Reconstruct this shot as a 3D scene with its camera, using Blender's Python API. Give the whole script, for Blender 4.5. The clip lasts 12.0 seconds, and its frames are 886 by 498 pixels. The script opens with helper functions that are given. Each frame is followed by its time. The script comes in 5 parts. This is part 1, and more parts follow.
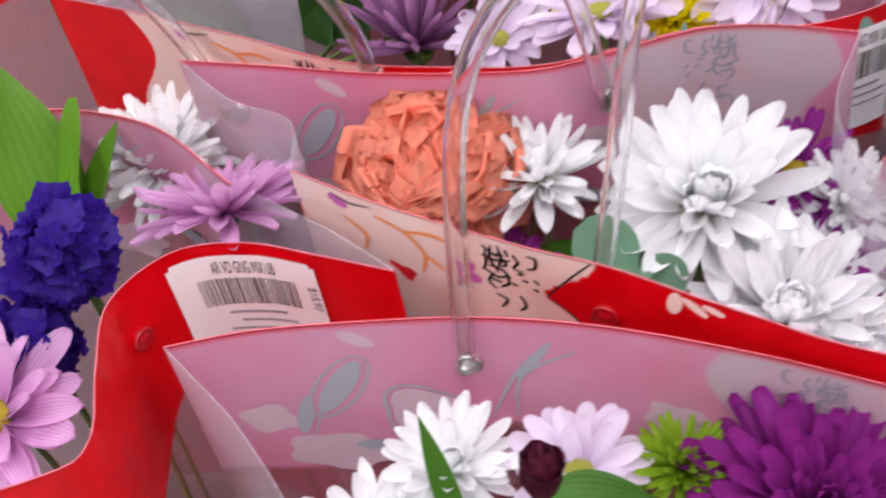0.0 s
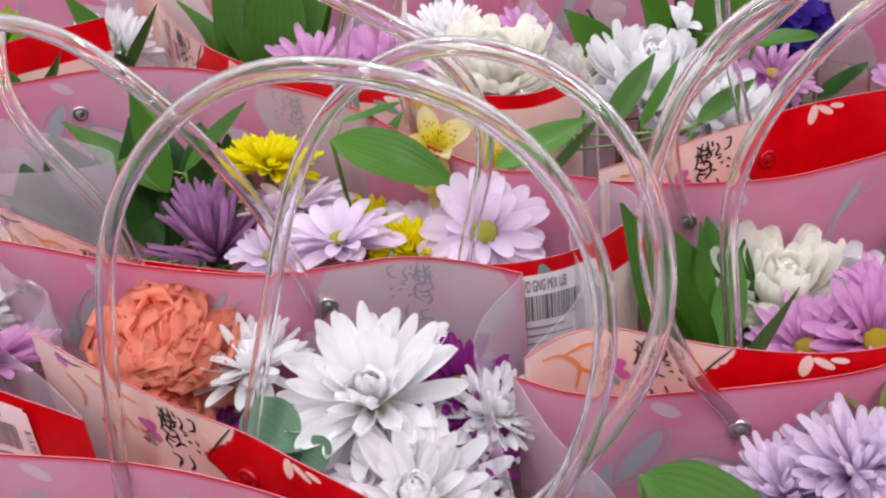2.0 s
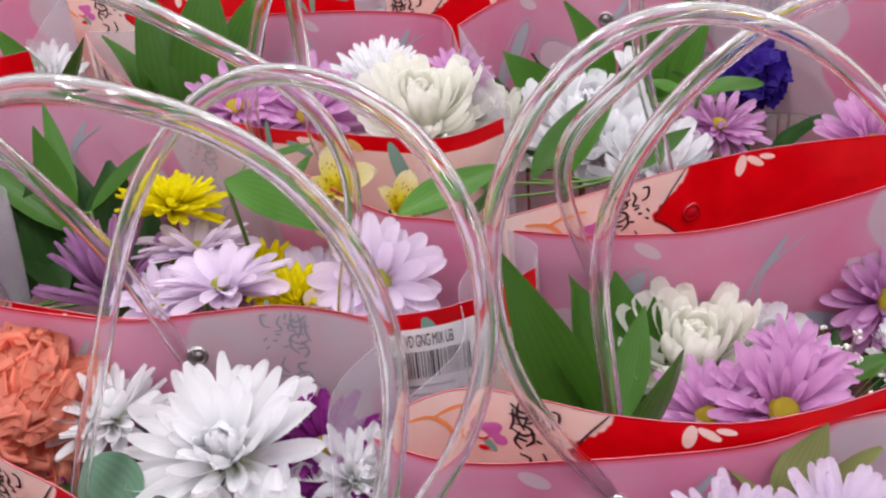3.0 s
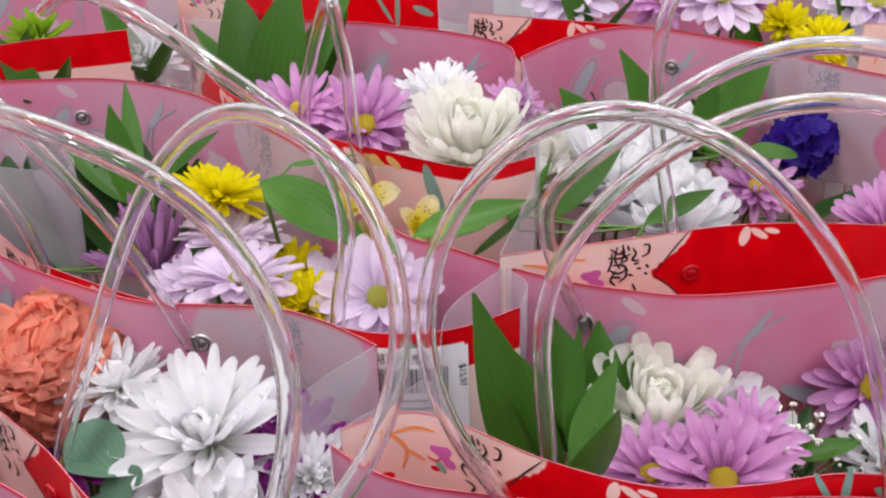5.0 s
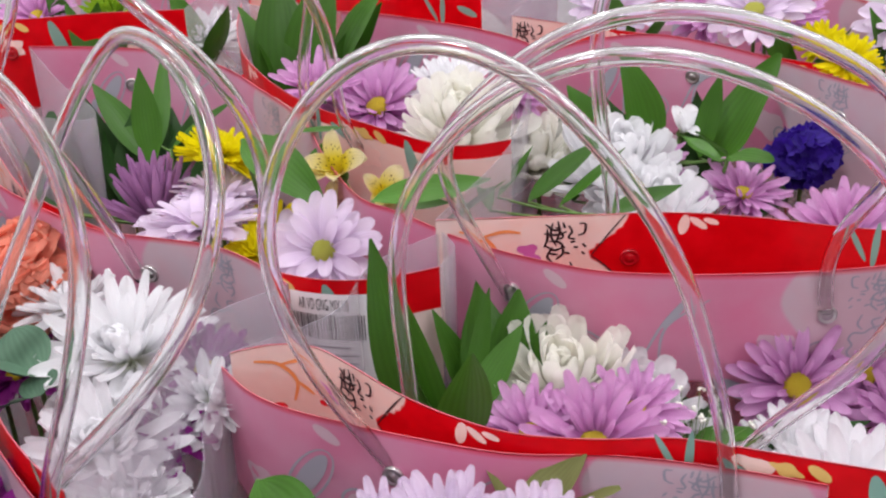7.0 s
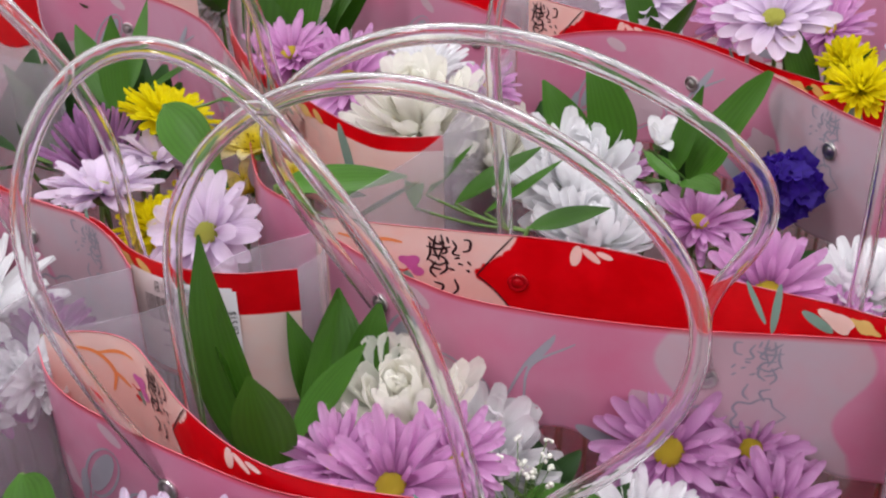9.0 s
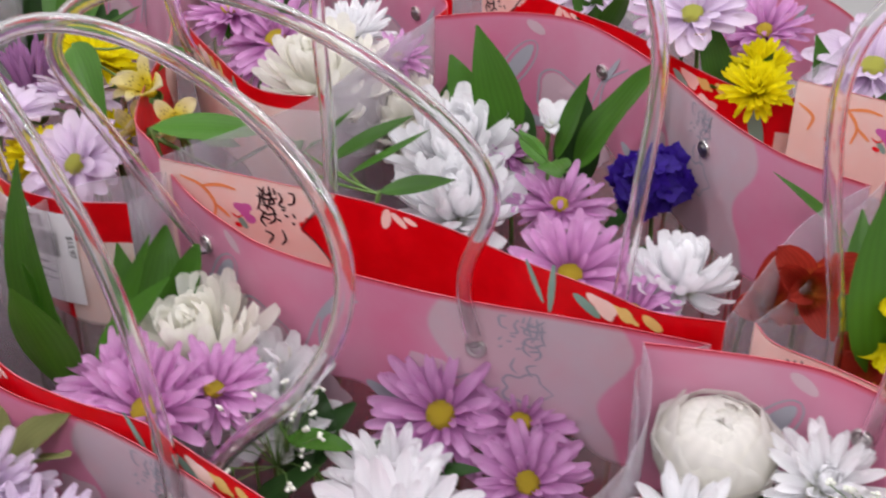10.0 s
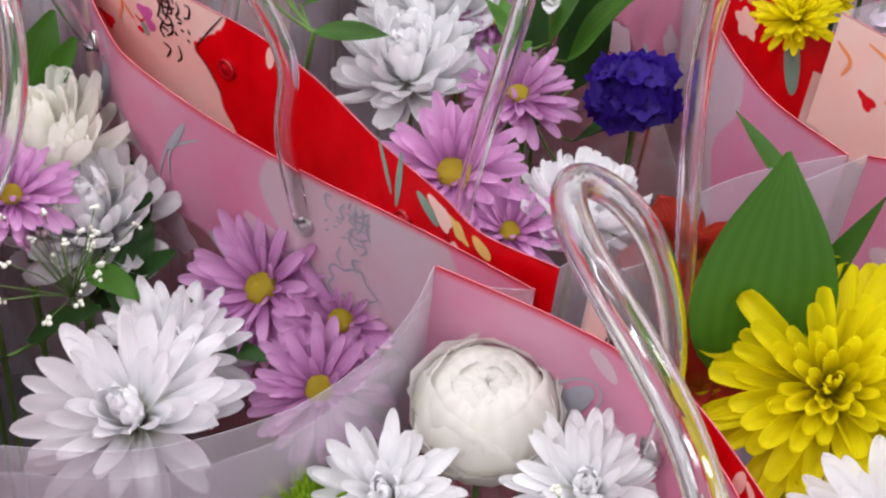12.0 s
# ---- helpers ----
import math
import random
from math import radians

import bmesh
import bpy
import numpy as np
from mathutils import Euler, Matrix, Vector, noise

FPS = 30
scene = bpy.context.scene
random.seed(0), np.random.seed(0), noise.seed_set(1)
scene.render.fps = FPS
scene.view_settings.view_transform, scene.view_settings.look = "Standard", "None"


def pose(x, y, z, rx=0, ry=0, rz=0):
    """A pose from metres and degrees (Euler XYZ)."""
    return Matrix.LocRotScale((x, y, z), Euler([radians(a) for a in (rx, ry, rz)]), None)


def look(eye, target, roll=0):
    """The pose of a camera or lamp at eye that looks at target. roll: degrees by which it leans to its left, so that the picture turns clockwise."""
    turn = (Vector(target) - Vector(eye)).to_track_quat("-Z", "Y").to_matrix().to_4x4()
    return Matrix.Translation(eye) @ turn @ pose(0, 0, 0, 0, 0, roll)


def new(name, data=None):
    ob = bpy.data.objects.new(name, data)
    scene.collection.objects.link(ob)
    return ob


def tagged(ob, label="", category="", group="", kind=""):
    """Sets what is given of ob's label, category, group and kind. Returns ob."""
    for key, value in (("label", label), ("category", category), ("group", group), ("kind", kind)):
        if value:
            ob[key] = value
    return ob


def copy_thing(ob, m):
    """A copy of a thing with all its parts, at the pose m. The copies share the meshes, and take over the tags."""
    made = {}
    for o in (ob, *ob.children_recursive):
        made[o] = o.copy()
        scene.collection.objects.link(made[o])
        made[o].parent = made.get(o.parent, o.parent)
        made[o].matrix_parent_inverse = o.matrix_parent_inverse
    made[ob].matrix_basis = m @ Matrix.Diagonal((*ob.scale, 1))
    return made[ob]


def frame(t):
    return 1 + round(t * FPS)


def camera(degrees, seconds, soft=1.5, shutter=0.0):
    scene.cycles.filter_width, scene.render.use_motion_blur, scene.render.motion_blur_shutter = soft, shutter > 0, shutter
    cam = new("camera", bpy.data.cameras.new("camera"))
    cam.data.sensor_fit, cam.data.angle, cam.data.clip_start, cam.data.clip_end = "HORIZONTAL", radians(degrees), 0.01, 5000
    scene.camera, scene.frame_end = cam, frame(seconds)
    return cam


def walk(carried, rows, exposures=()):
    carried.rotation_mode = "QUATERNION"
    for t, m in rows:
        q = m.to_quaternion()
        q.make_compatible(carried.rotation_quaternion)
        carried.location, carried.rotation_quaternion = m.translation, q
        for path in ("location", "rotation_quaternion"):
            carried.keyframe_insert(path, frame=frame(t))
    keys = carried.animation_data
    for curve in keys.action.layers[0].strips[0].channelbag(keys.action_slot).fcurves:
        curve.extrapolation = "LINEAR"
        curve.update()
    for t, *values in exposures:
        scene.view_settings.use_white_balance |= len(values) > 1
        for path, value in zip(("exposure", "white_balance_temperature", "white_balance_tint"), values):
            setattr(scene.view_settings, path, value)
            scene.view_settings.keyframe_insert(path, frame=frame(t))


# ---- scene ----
cam = camera(37.51, 12.0, soft=2.2, shutter=0.2)
PATH = [  # seconds, eye, target, roll
    (0, (-0.1680, -0.5375, 0.6794), (-0.3218, 0.1203, -0.0579), -11.91),
    (0.5, (-0.0829, -0.6028, 0.7097), (-0.2440, 0.1234, 0.0414), -7.41),
    (1, (-0.0349, -0.6277, 0.7053), (-0.2112, 0.1345, 0.0824), -6.22),
    (1.5, (-0.0148, -0.6237, 0.7027), (-0.2023, 0.1564, 0.1059), -6.20),
    (2, (0.0161, -0.6084, 0.6993), (-0.1895, 0.1816, 0.1216), -6.00),
    (2.5, (0.0606, -0.5803, 0.6914), (-0.1666, 0.2100, 0.1224), -5.85),
    (3, (0.0870, -0.5552, 0.6641), (-0.1589, 0.2499, 0.1243), -5.81),
    (3.2, (0.1107, -0.5548, 0.6579), (-0.1665, 0.2515, 0.1353), -7.23),
    (4.8, (0.1490, -0.5543, 0.7022), (-0.1834, 0.2143, 0.1555), -2.71),
    (5, (0.1689, -0.5518, 0.7061), (-0.1810, 0.2083, 0.1585), -1.85),
    (5.5, (0.2293, -0.5468, 0.6923), (-0.1946, 0.1863, 0.1605), -2.37),
    (6, (0.2660, -0.5354, 0.6842), (-0.2077, 0.1729, 0.1608), -2.60),
    (6.5, (0.2988, -0.5300, 0.6777), (-0.1947, 0.1732, 0.1660), -2.61),
    (7, (0.3290, -0.5249, 0.6725), (-0.1748, 0.1762, 0.1679), -2.33),
    (7.5, (0.3546, -0.4973, 0.6682), (-0.1561, 0.2034, 0.1702), -1.46),
    (7.7, (0.3626, -0.4752, 0.6675), (-0.1556, 0.2185, 0.1673), -1.31),
    (9.3, (0.4619, -0.3303, 0.6813), (-0.1815, 0.2065, 0.1355), -1.08),
    (9.5, (0.4898, -0.3079, 0.6848), (-0.1710, 0.2061, 0.1379), -0.89),
    (9.8, (0.5348, -0.2696, 0.6851), (-0.1358, 0.2264, 0.1335), 0.28),
    (10, (0.5713, -0.2335, 0.6807), (-0.1174, 0.2359, 0.1280), 0.39),
    (10.5, (0.6118, -0.1774, 0.6731), (-0.0863, 0.2551, 0.1025), 2.32),
    (11, (0.6100, -0.1177, 0.6544), (-0.0999, 0.2646, 0.0630), 3.75),
    (11.5, (0.5878, -0.0523, 0.6432), (-0.1277, 0.2823, 0.0298), 5.66),
    (12, (0.5805, -0.0266, 0.6407), (-0.1326, 0.2467, -0.0049), 6.66),
]
EXPOSURES = [(0.0, -0.12), (3.0, -0.28), (6.5, -0.3), (9.5, -0.4), (12.0, -0.3)]
walk(cam, [(t, look(e, g, r)) for t, e, g, r in PATH], EXPOSURES)
LAMP_WATTS = 30.5

# ---------------------------------------------------------------- world and light
D = 0.1  # plan numbers below are in decimetres; the table top lies at z = 0
world = bpy.data.worlds.new("store_air")
scene.world = world
world.use_nodes = True
bg = world.node_tree.nodes["Background"]
bg.inputs[0].default_value = (0.75, 0.8, 0.9, 1)
bg.inputs[1].default_value = 0.05
scene.view_settings.exposure = 0.0

# ---------------------------------------------------------------- materials


def mat(name, base, rough=0.5, spec=0.5, metal=0.0):
    m = bpy.data.materials.new(name)
    m.use_nodes = True
    b = m.node_tree.nodes["Principled BSDF"]
    b.inputs["Base Color"].default_value = (*base, 1)
    b.inputs["Roughness"].default_value = rough
    b.inputs["Specular IOR Level"].default_value = spec
    b.inputs["Metallic"].default_value = metal
    return m


def node(m, kind, **values):
    n = m.node_tree.nodes.new(kind)
    for key, v in values.items():
        if key in n.inputs:
            n.inputs[key].default_value = v
    return n


def link(m, a, b):
    m.node_tree.links.new(a, b)


def mixed(m, fac, a, b, mode="MIX"):
    """A colour mix; a, b and fac are sockets or values."""
    n = m.node_tree.nodes.new("ShaderNodeMix")
    n.data_type, n.blend_type = "RGBA", mode
    for slot, v in ((0, fac), (6, a), (7, b)):
        if isinstance(v, bpy.types.NodeSocket):
            link(m, v, n.inputs[slot])
        elif slot == 0:
            n.inputs[0].default_value = v
        else:
            n.inputs[slot].default_value = (*v, 1)
    return n.outputs[2]


def noise_of(m, scale, detail=3.0, rough=0.55, coord="Object"):
    tc = node(m, "ShaderNodeTexCoord")
    n = node(m, "ShaderNodeTexNoise", Scale=scale, Detail=detail, Roughness=rough)
    link(m, tc.outputs[coord], n.inputs["Vector"])
    return n.outputs[0]


def ramp(m, fac, lo, hi, a=(0, 0, 0), b=(1, 1, 1)):
    r = node(m, "ShaderNodeValToRGB")
    r.color_ramp.elements[0].position, r.color_ramp.elements[1].position = lo, hi
    r.color_ramp.elements[0].color, r.color_ramp.elements[1].color = (*a, 1), (*b, 1)
    link(m, fac, r.inputs[0])
    return r.outputs[0]


def bump(m, height, strength=0.2, distance=0.001):
    b = node(m, "ShaderNodeBump", Strength=strength, Distance=distance)
    link(m, height, b.inputs["Height"])
    link(m, b.outputs[0], m.node_tree.nodes["Principled BSDF"].inputs["Normal"])


def petal_mat(name, root, tip, rough=0.55, glow=0.5, vein=0.12, lo=0.0, hi=0.45, streaks=False, lowest=0.94):
    """Petal: colour runs from root to tip along u; veins lengthwise; light comes partly through."""
    m = mat(name, tip, rough, 0.25)
    nt = m.node_tree
    b = nt.nodes["Principled BSDF"]
    uv = node(m, "ShaderNodeUVMap")
    sep = node(m, "ShaderNodeSeparateXYZ")
    link(m, uv.outputs[0], sep.inputs[0])
    grad = ramp(m, sep.outputs[0], lo, hi, root, tip)
    info = node(m, "ShaderNodeObjectInfo")
    wave = node(m, "ShaderNodeTexWave", Scale=2.6, Distortion=1.5, Detail=2.0)
    wave.bands_direction = "Y"
    link(m, uv.outputs[0], wave.inputs["Vector"])
    col = mixed(m, wave.outputs["Fac"], mixed(m, 1.0, grad, tuple(1 - vein for _ in range(3)), "MULTIPLY"), grad)
    vary = ramp(m, info.outputs["Random"], 0, 1, (lowest, lowest, lowest), (1.0, 1.0, 1.0))
    col = mixed(m, 1.0, col, vary, "MULTIPLY")
    spot = ramp(m, noise_of(m, 180, 3), 0.3, 0.7, (0.96, 0.955, 0.94), (1, 1, 1))
    col = mixed(m, 1.0, col, spot, "MULTIPLY")
    if streaks:
        vor = node(m, "ShaderNodeTexVoronoi", Scale=9.0)
        mp = node(m, "ShaderNodeMapping")
        mp.inputs["Scale"].default_value = (0.8, 1.0, 1.0)
        link(m, uv.outputs[0], mp.inputs[0])
        link(m, mp.outputs[0], vor.inputs["Vector"])
        dots = ramp(m, vor.outputs["Distance"], 0.2, 0.26, (1, 1, 1), (0, 0, 0))
        zone = ramp(m, sep.outputs[0], 0.72, 0.8, (1, 1, 1), (0, 0, 0))
        col = mixed(m, mixed(m, 1.0, dots, zone, "MULTIPLY"), col, (0.1, 0.02, 0.012))
    link(m, col, b.inputs["Base Color"])
    bump(m, wave.outputs["Fac"], 0.14, 0.0006)
    tr = node(m, "ShaderNodeBsdfTranslucent")
    link(m, col, tr.inputs[0])
    mx = node(m, "ShaderNodeMixShader", Fac=glow)
    mx.inputs[0].default_value = glow
    link(m, b.outputs[0], mx.inputs[1])
    link(m, tr.outputs[0], mx.inputs[2])
    link(m, mx.outputs[0], nt.nodes["Material Output"].inputs[0])
    return m


WHITE = petal_mat("white_petal", (0.84, 0.87, 0.66), (0.94, 0.94, 0.96), hi=0.34, vein=0.03, glow=0.4)
CREAM = petal_mat("cream_petal", (0.88, 0.88, 0.62), (0.94, 0.93, 0.86), hi=0.42, vein=0.04)
LILAC = petal_mat("lilac_petal", (0.74, 0.58, 0.79), (0.88, 0.76, 0.92), vein=0.14, glow=0.45, hi=0.7)
ORCHID = petal_mat("orchid_petal", (0.56, 0.17, 0.5), (0.84, 0.47, 0.79), vein=0.22, glow=0.46, hi=0.8)
SPIDER = petal_mat("plum_petal", (0.3, 0.08, 0.3), (0.55, 0.27, 0.54), vein=0.2)
MAGENTA = petal_mat("magenta_petal", (0.2, 0.005, 0.17), (0.37, 0.03, 0.33), vein=0.25)
YELLOW = petal_mat("yellow_petal", (0.8, 0.64, 0.0), (0.92, 0.83, 0.008), vein=0.1)
CORAL = petal_mat("coral_petal", (0.98, 0.25, 0.13), (1.0, 0.4, 0.28), vein=0.04, glow=0.6)
GREENP = petal_mat("lime_petal", (0.16, 0.3, 0.01), (0.34, 0.55, 0.03), vein=0.2)
VIOLET = petal_mat("violet_petal", (0.03, 0.006, 0.18), (0.045, 0.013, 0.3), vein=0.2)
REDP = petal_mat("brick_red_petal", (0.6, 0.2, 0.02), (0.42, 0.035, 0.02), hi=0.5, vein=0.2)
ALSTY = petal_mat("alstroemeria_petal", (0.82, 0.68, 0.03), (0.84, 0.76, 0.5), lo=0.4, hi=1.0, streaks=True)
ROSE = petal_mat("rose_petal", (0.86, 0.84, 0.7), (0.93, 0.91, 0.87), vein=0.05, hi=0.9)
BUDP = petal_mat("maroon_bud_petal", (0.2, 0.12, 0.06), (0.12, 0.012, 0.04), vein=0.3)


def leaf_mat(name, col, rough=0.42):
    m = petal_mat(name, tuple(c * 1.25 for c in col), col, rough, 0.2, 0.12, 0.0, 0.6, lowest=0.62)
    return m


LEAF = leaf_mat("alstroemeria_leaf", (0.055, 0.165, 0.014))
LEAF_BRIGHT = leaf_mat("fresh_green_leaf", (0.15, 0.36, 0.025))
# darker green than LEAF; its low sprigs also stand in for shade inside the bags
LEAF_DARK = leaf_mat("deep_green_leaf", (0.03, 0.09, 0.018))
EUCA = leaf_mat("eucalyptus_leaf", (0.1, 0.2, 0.125), 0.6)
DRYLEAF = leaf_mat("wilted_leaf", (0.28, 0.3, 0.1), 0.7)
STEM = mat("stem_green", (0.09, 0.18, 0.03), 0.5)
DISC = mat("disc_floret_yellow", (0.62, 0.45, 0.01), 0.75)
bump(DISC, noise_of(DISC, 900, 2), 0.9, 0.0015)
DISC_G = mat("disc_floret_green", (0.5, 0.5, 0.06), 0.75)
bump(DISC_G, noise_of(DISC_G, 900, 2), 0.9, 0.0015)


def clear_below(m, depth=0.078):
    """The print ends in a wavy line; the film under it is clear."""
    uv = node(m, "ShaderNodeUVMap")
    sep = node(m, "ShaderNodeSeparateXYZ")
    link(m, uv.outputs[0], sep.inputs[0])
    wob = node(m, "ShaderNodeMath")
    wob.operation = "MULTIPLY_ADD"
    wob.inputs[1].default_value, wob.inputs[2].default_value = 0.07, -0.035
    link(m, noise_of(m, 12, 1), wob.inputs[0])
    add = node(m, "ShaderNodeMath")
    link(m, sep.outputs[1], add.inputs[0])
    link(m, wob.outputs[0], add.inputs[1])
    edge = ramp(m, add.outputs[0], depth, depth + 0.003, (0, 0, 0), (0.82, 0.82, 0.82))
    tr = node(m, "ShaderNodeBsdfTransparent")
    mx = node(m, "ShaderNodeMixShader")
    link(m, edge, mx.inputs[0])
    link(m, m.node_tree.nodes["Principled BSDF"].outputs[0], mx.inputs[1])
    link(m, tr.outputs[0], mx.inputs[2])
    link(m, mx.outputs[0], m.node_tree.nodes["Material Output"].inputs[0])


def sheet_print():
    """Outer face of a bag: glossy red film with a peach area taken from the mesh's print value."""
    m = mat("printed_film", (0.65, 0.0, 0.005), 0.28, 0.25)
    at = node(m, "ShaderNodeAttribute")
    at.attribute_name = "peach"
    n = noise_of(m, 60, 4)
    red = mixed(m, ramp(m, n, 0.35, 0.7), (0.56, 0.0, 0.004), (0.68, 0.002, 0.008))
    peach = mixed(m, ramp(m, noise_of(m, 38, 3), 0.42, 0.62), (0.8, 0.57, 0.51), (0.78, 0.61, 0.56))
    link(m, mixed(m, ramp(m, at.outputs["Fac"], 0.42, 0.58), red, peach), m.node_tree.nodes["Principled BSDF"].inputs["Base Color"])
    bump(m, noise_of(m, 16, 3), 0.3, 0.006)
    clear_below(m)
    return m


def sheet_inner():
    """Inner face: milky film through which the red print shows as pink, with a bare red line at the rim."""
    m = mat("milky_film", (0.6, 0.25, 0.34), 0.32, 0.45)
    at = node(m, "ShaderNodeAttribute")
    at.attribute_name = "peach"
    uv = node(m, "ShaderNodeUVMap")
    sep = node(m, "ShaderNodeSeparateXYZ")
    link(m, uv.outputs[0], sep.inputs[0])
    pink = mixed(m, ramp(m, noise_of(m, 13, 5), 0.34, 0.68), (0.6, 0.17, 0.29), (0.58, 0.28, 0.39))
    pale = mixed(m, ramp(m, noise_of(m, 34, 3), 0.4, 0.65), (0.53, 0.35, 0.4), (0.5, 0.39, 0.44))
    col = mixed(m, ramp(m, at.outputs["Fac"], 0.35, 0.65), pink, pale)
    rim = ramp(m, sep.outputs[1], 0.0018, 0.0026, (1, 1, 1), (0, 0, 0))
    col = mixed(m, rim, col, (0.6, 0.004, 0.03))
    link(m, col, m.node_tree.nodes["Principled BSDF"].inputs["Base Color"])
    bump(m, noise_of(m, 16, 3), 0.32, 0.006)
    clear_below(m)
    return m


def sheet_frost(name="frosted_film", clear=0.72):
    m = mat(name, (0.72, 0.68, 0.74), 0.3, 0.5)
    b = m.node_tree.nodes["Principled BSDF"]
    n = ramp(m, noise_of(m, 20, 4), 0.3, 0.75)
    link(m, mixed(m, n, (0.56, 0.49, 0.56), (0.7, 0.67, 0.72)), b.inputs["Base Color"])
    tr = node(m, "ShaderNodeBsdfTransparent")
    mx = node(m, "ShaderNodeMixShader")
    mx.inputs[0].default_value = clear
    link(m, b.outputs[0], mx.inputs[1])
    link(m, tr.outputs[0], mx.inputs[2])
    link(m, mx.outputs[0], m.node_tree.nodes["Material Output"].inputs[0])
    bump(m, noise_of(m, 26, 2), 0.2, 0.005)
    return m


PRINT, MILKY, FROST = sheet_print(), sheet_inner(), sheet_frost()
EDGE = mat("film_edge", (0.62, 0.12, 0.16), 0.3)
TUBE = mat("clear_pvc", (1, 1, 1), 0.03, 0.5)
tb = TUBE.node_tree.nodes["Principled BSDF"]
tb.inputs["Transmission Weight"].default_value, tb.inputs["IOR"].default_value = 1.0, 1.42
STEEL = mat("snap_steel", (0.62, 0.6, 0.58), 0.28, 0.5, 1.0)
bump(STEEL, noise_of(STEEL, 700, 2), 0.2, 0.0004)
RED_SNAP = mat("snap_red", (0.4, 0.004, 0.01), 0.18, 0.6)
INK = mat("black_ink", (0.02, 0.017, 0.02), 0.4)
PAPER = mat("label_paper", (0.88, 0.87, 0.89), 0.45)
P_ORANGE = mat("orange_ink", (0.8, 0.3, 0.1), 0.35)
P_MAG = mat("mauve_ink", (0.55, 0.13, 0.42), 0.35)
P_TEAL = mat("sage_ink", (0.2, 0.36, 0.3), 0.35)
P_WHITE = mat("blush_ink", (0.86, 0.62, 0.56), 0.35)
P_YEL = mat("ochre_ink", (0.72, 0.5, 0.16), 0.35)
P_RED = mat("red_ink", (0.66, 0.0, 0.01), 0.3)
V_TEAL = mat("veiled_sage", (0.36, 0.36, 0.41), 0.4)
V_WHITE = mat("veiled_blush", (0.58, 0.4, 0.46), 0.4)
V_INK = mat("veiled_ink", (0.3, 0.29, 0.34), 0.4)

# ---------------------------------------------------------------- mesh helpers


def part(name, bm, material, parent, label=""):
    """Links a bmesh as one mesh object under a thing or under a part."""
    me = bpy.data.meshes.new(name)
    bm.to_mesh(me)
    bm.free()
    return mesh_part(name, me, material, parent, label)


def mesh_part(name, me, material, parent, label=""):
    if material and not me.materials:
        for mm in material if isinstance(material, (list, tuple)) else [material]:
            me.materials.append(mm)
    ob = new(name, me)
    ob.parent = parent
    return tagged(ob, label)


def smooth(me):
    for p in me.polygons:
        p.use_smooth = True
    return me


def empty(name, m, label, category, group=""):
    e = new(name)
    e.matrix_basis = m
    e.empty_display_size = 0.02
    return tagged(e, label, category, group)


def spline(points, step):
    """Catmull-Rom through points, resampled at about step."""
    p = np.array(points, float)
    q = np.vstack([2 * p[0] - p[1], p, 2 * p[-1] - p[-2]])
    out = []
    for i in range(1, len(q) - 2):
        a, b, c, d = q[i - 1 : i + 3]
        for s in np.linspace(0, 1, 16, endpoint=False):
            out.append(0.5 * (2 * b + (c - a) * s + (2 * a - 5 * b + 4 * c - d) * s**2 + (3 * b - a - 3 * c + d) * s**3))
    out = np.array(out + [p[-1]])
    u = np.r_[0, np.cumsum(np.linalg.norm(np.diff(out, axis=0), axis=1))]
    n = max(2, int(u[-1] / step) + 1)
    w = np.linspace(0, u[-1], n)
    return np.stack([np.interp(w, u, out[:, k]) for k in range(p.shape[1])], 1), w


def sweep(points, radius, seg=12, inner=0.0, step=0.006):
    """A tube along points; with an inner radius it is hollow and open-ended with annular ends."""
    pts, _ = spline(points, step)
    bm = bmesh.new()
    t = np.gradient(pts, axis=0)
    t /= np.linalg.norm(t, axis=1)[:, None]
    side = np.cross(t[0], (0.3, 0.2, 0.9))
    rings = {}
    for r in (radius, inner) if inner else (radius,):
        s = side / np.linalg.norm(side)
        rows = []
        for p, d in zip(pts, t):
            s = s - d * (s @ d)
            s /= np.linalg.norm(s)
            b = np.cross(d, s)
            rows.append([bm.verts.new(p + r * (math.cos(a) * s + math.sin(a) * b)) for a in np.linspace(0, 2 * math.pi, seg, endpoint=False)])
        for a, b in zip(rows, rows[1:]):
            for k in range(seg):
                quad = (a[k], a[(k + 1) % seg], b[(k + 1) % seg], b[k])
                bm.faces.new(quad if r == radius else quad[::-1])
        rings[r] = rows
    if inner:
        for end, flip in ((0, False), (-1, True)):
            a, b = rings[radius][end], rings[inner][end]
            for k in range(seg):
                quad = (a[k], b[k], b[(k + 1) % seg], a[(k + 1) % seg])
                bm.faces.new(quad[::-1] if flip else quad)
    else:
        bm.faces.new(rings[radius][0][::-1])
        bm.faces.new(rings[radius][-1])
    for fc in bm.faces:
        fc.smooth = True
    return bm


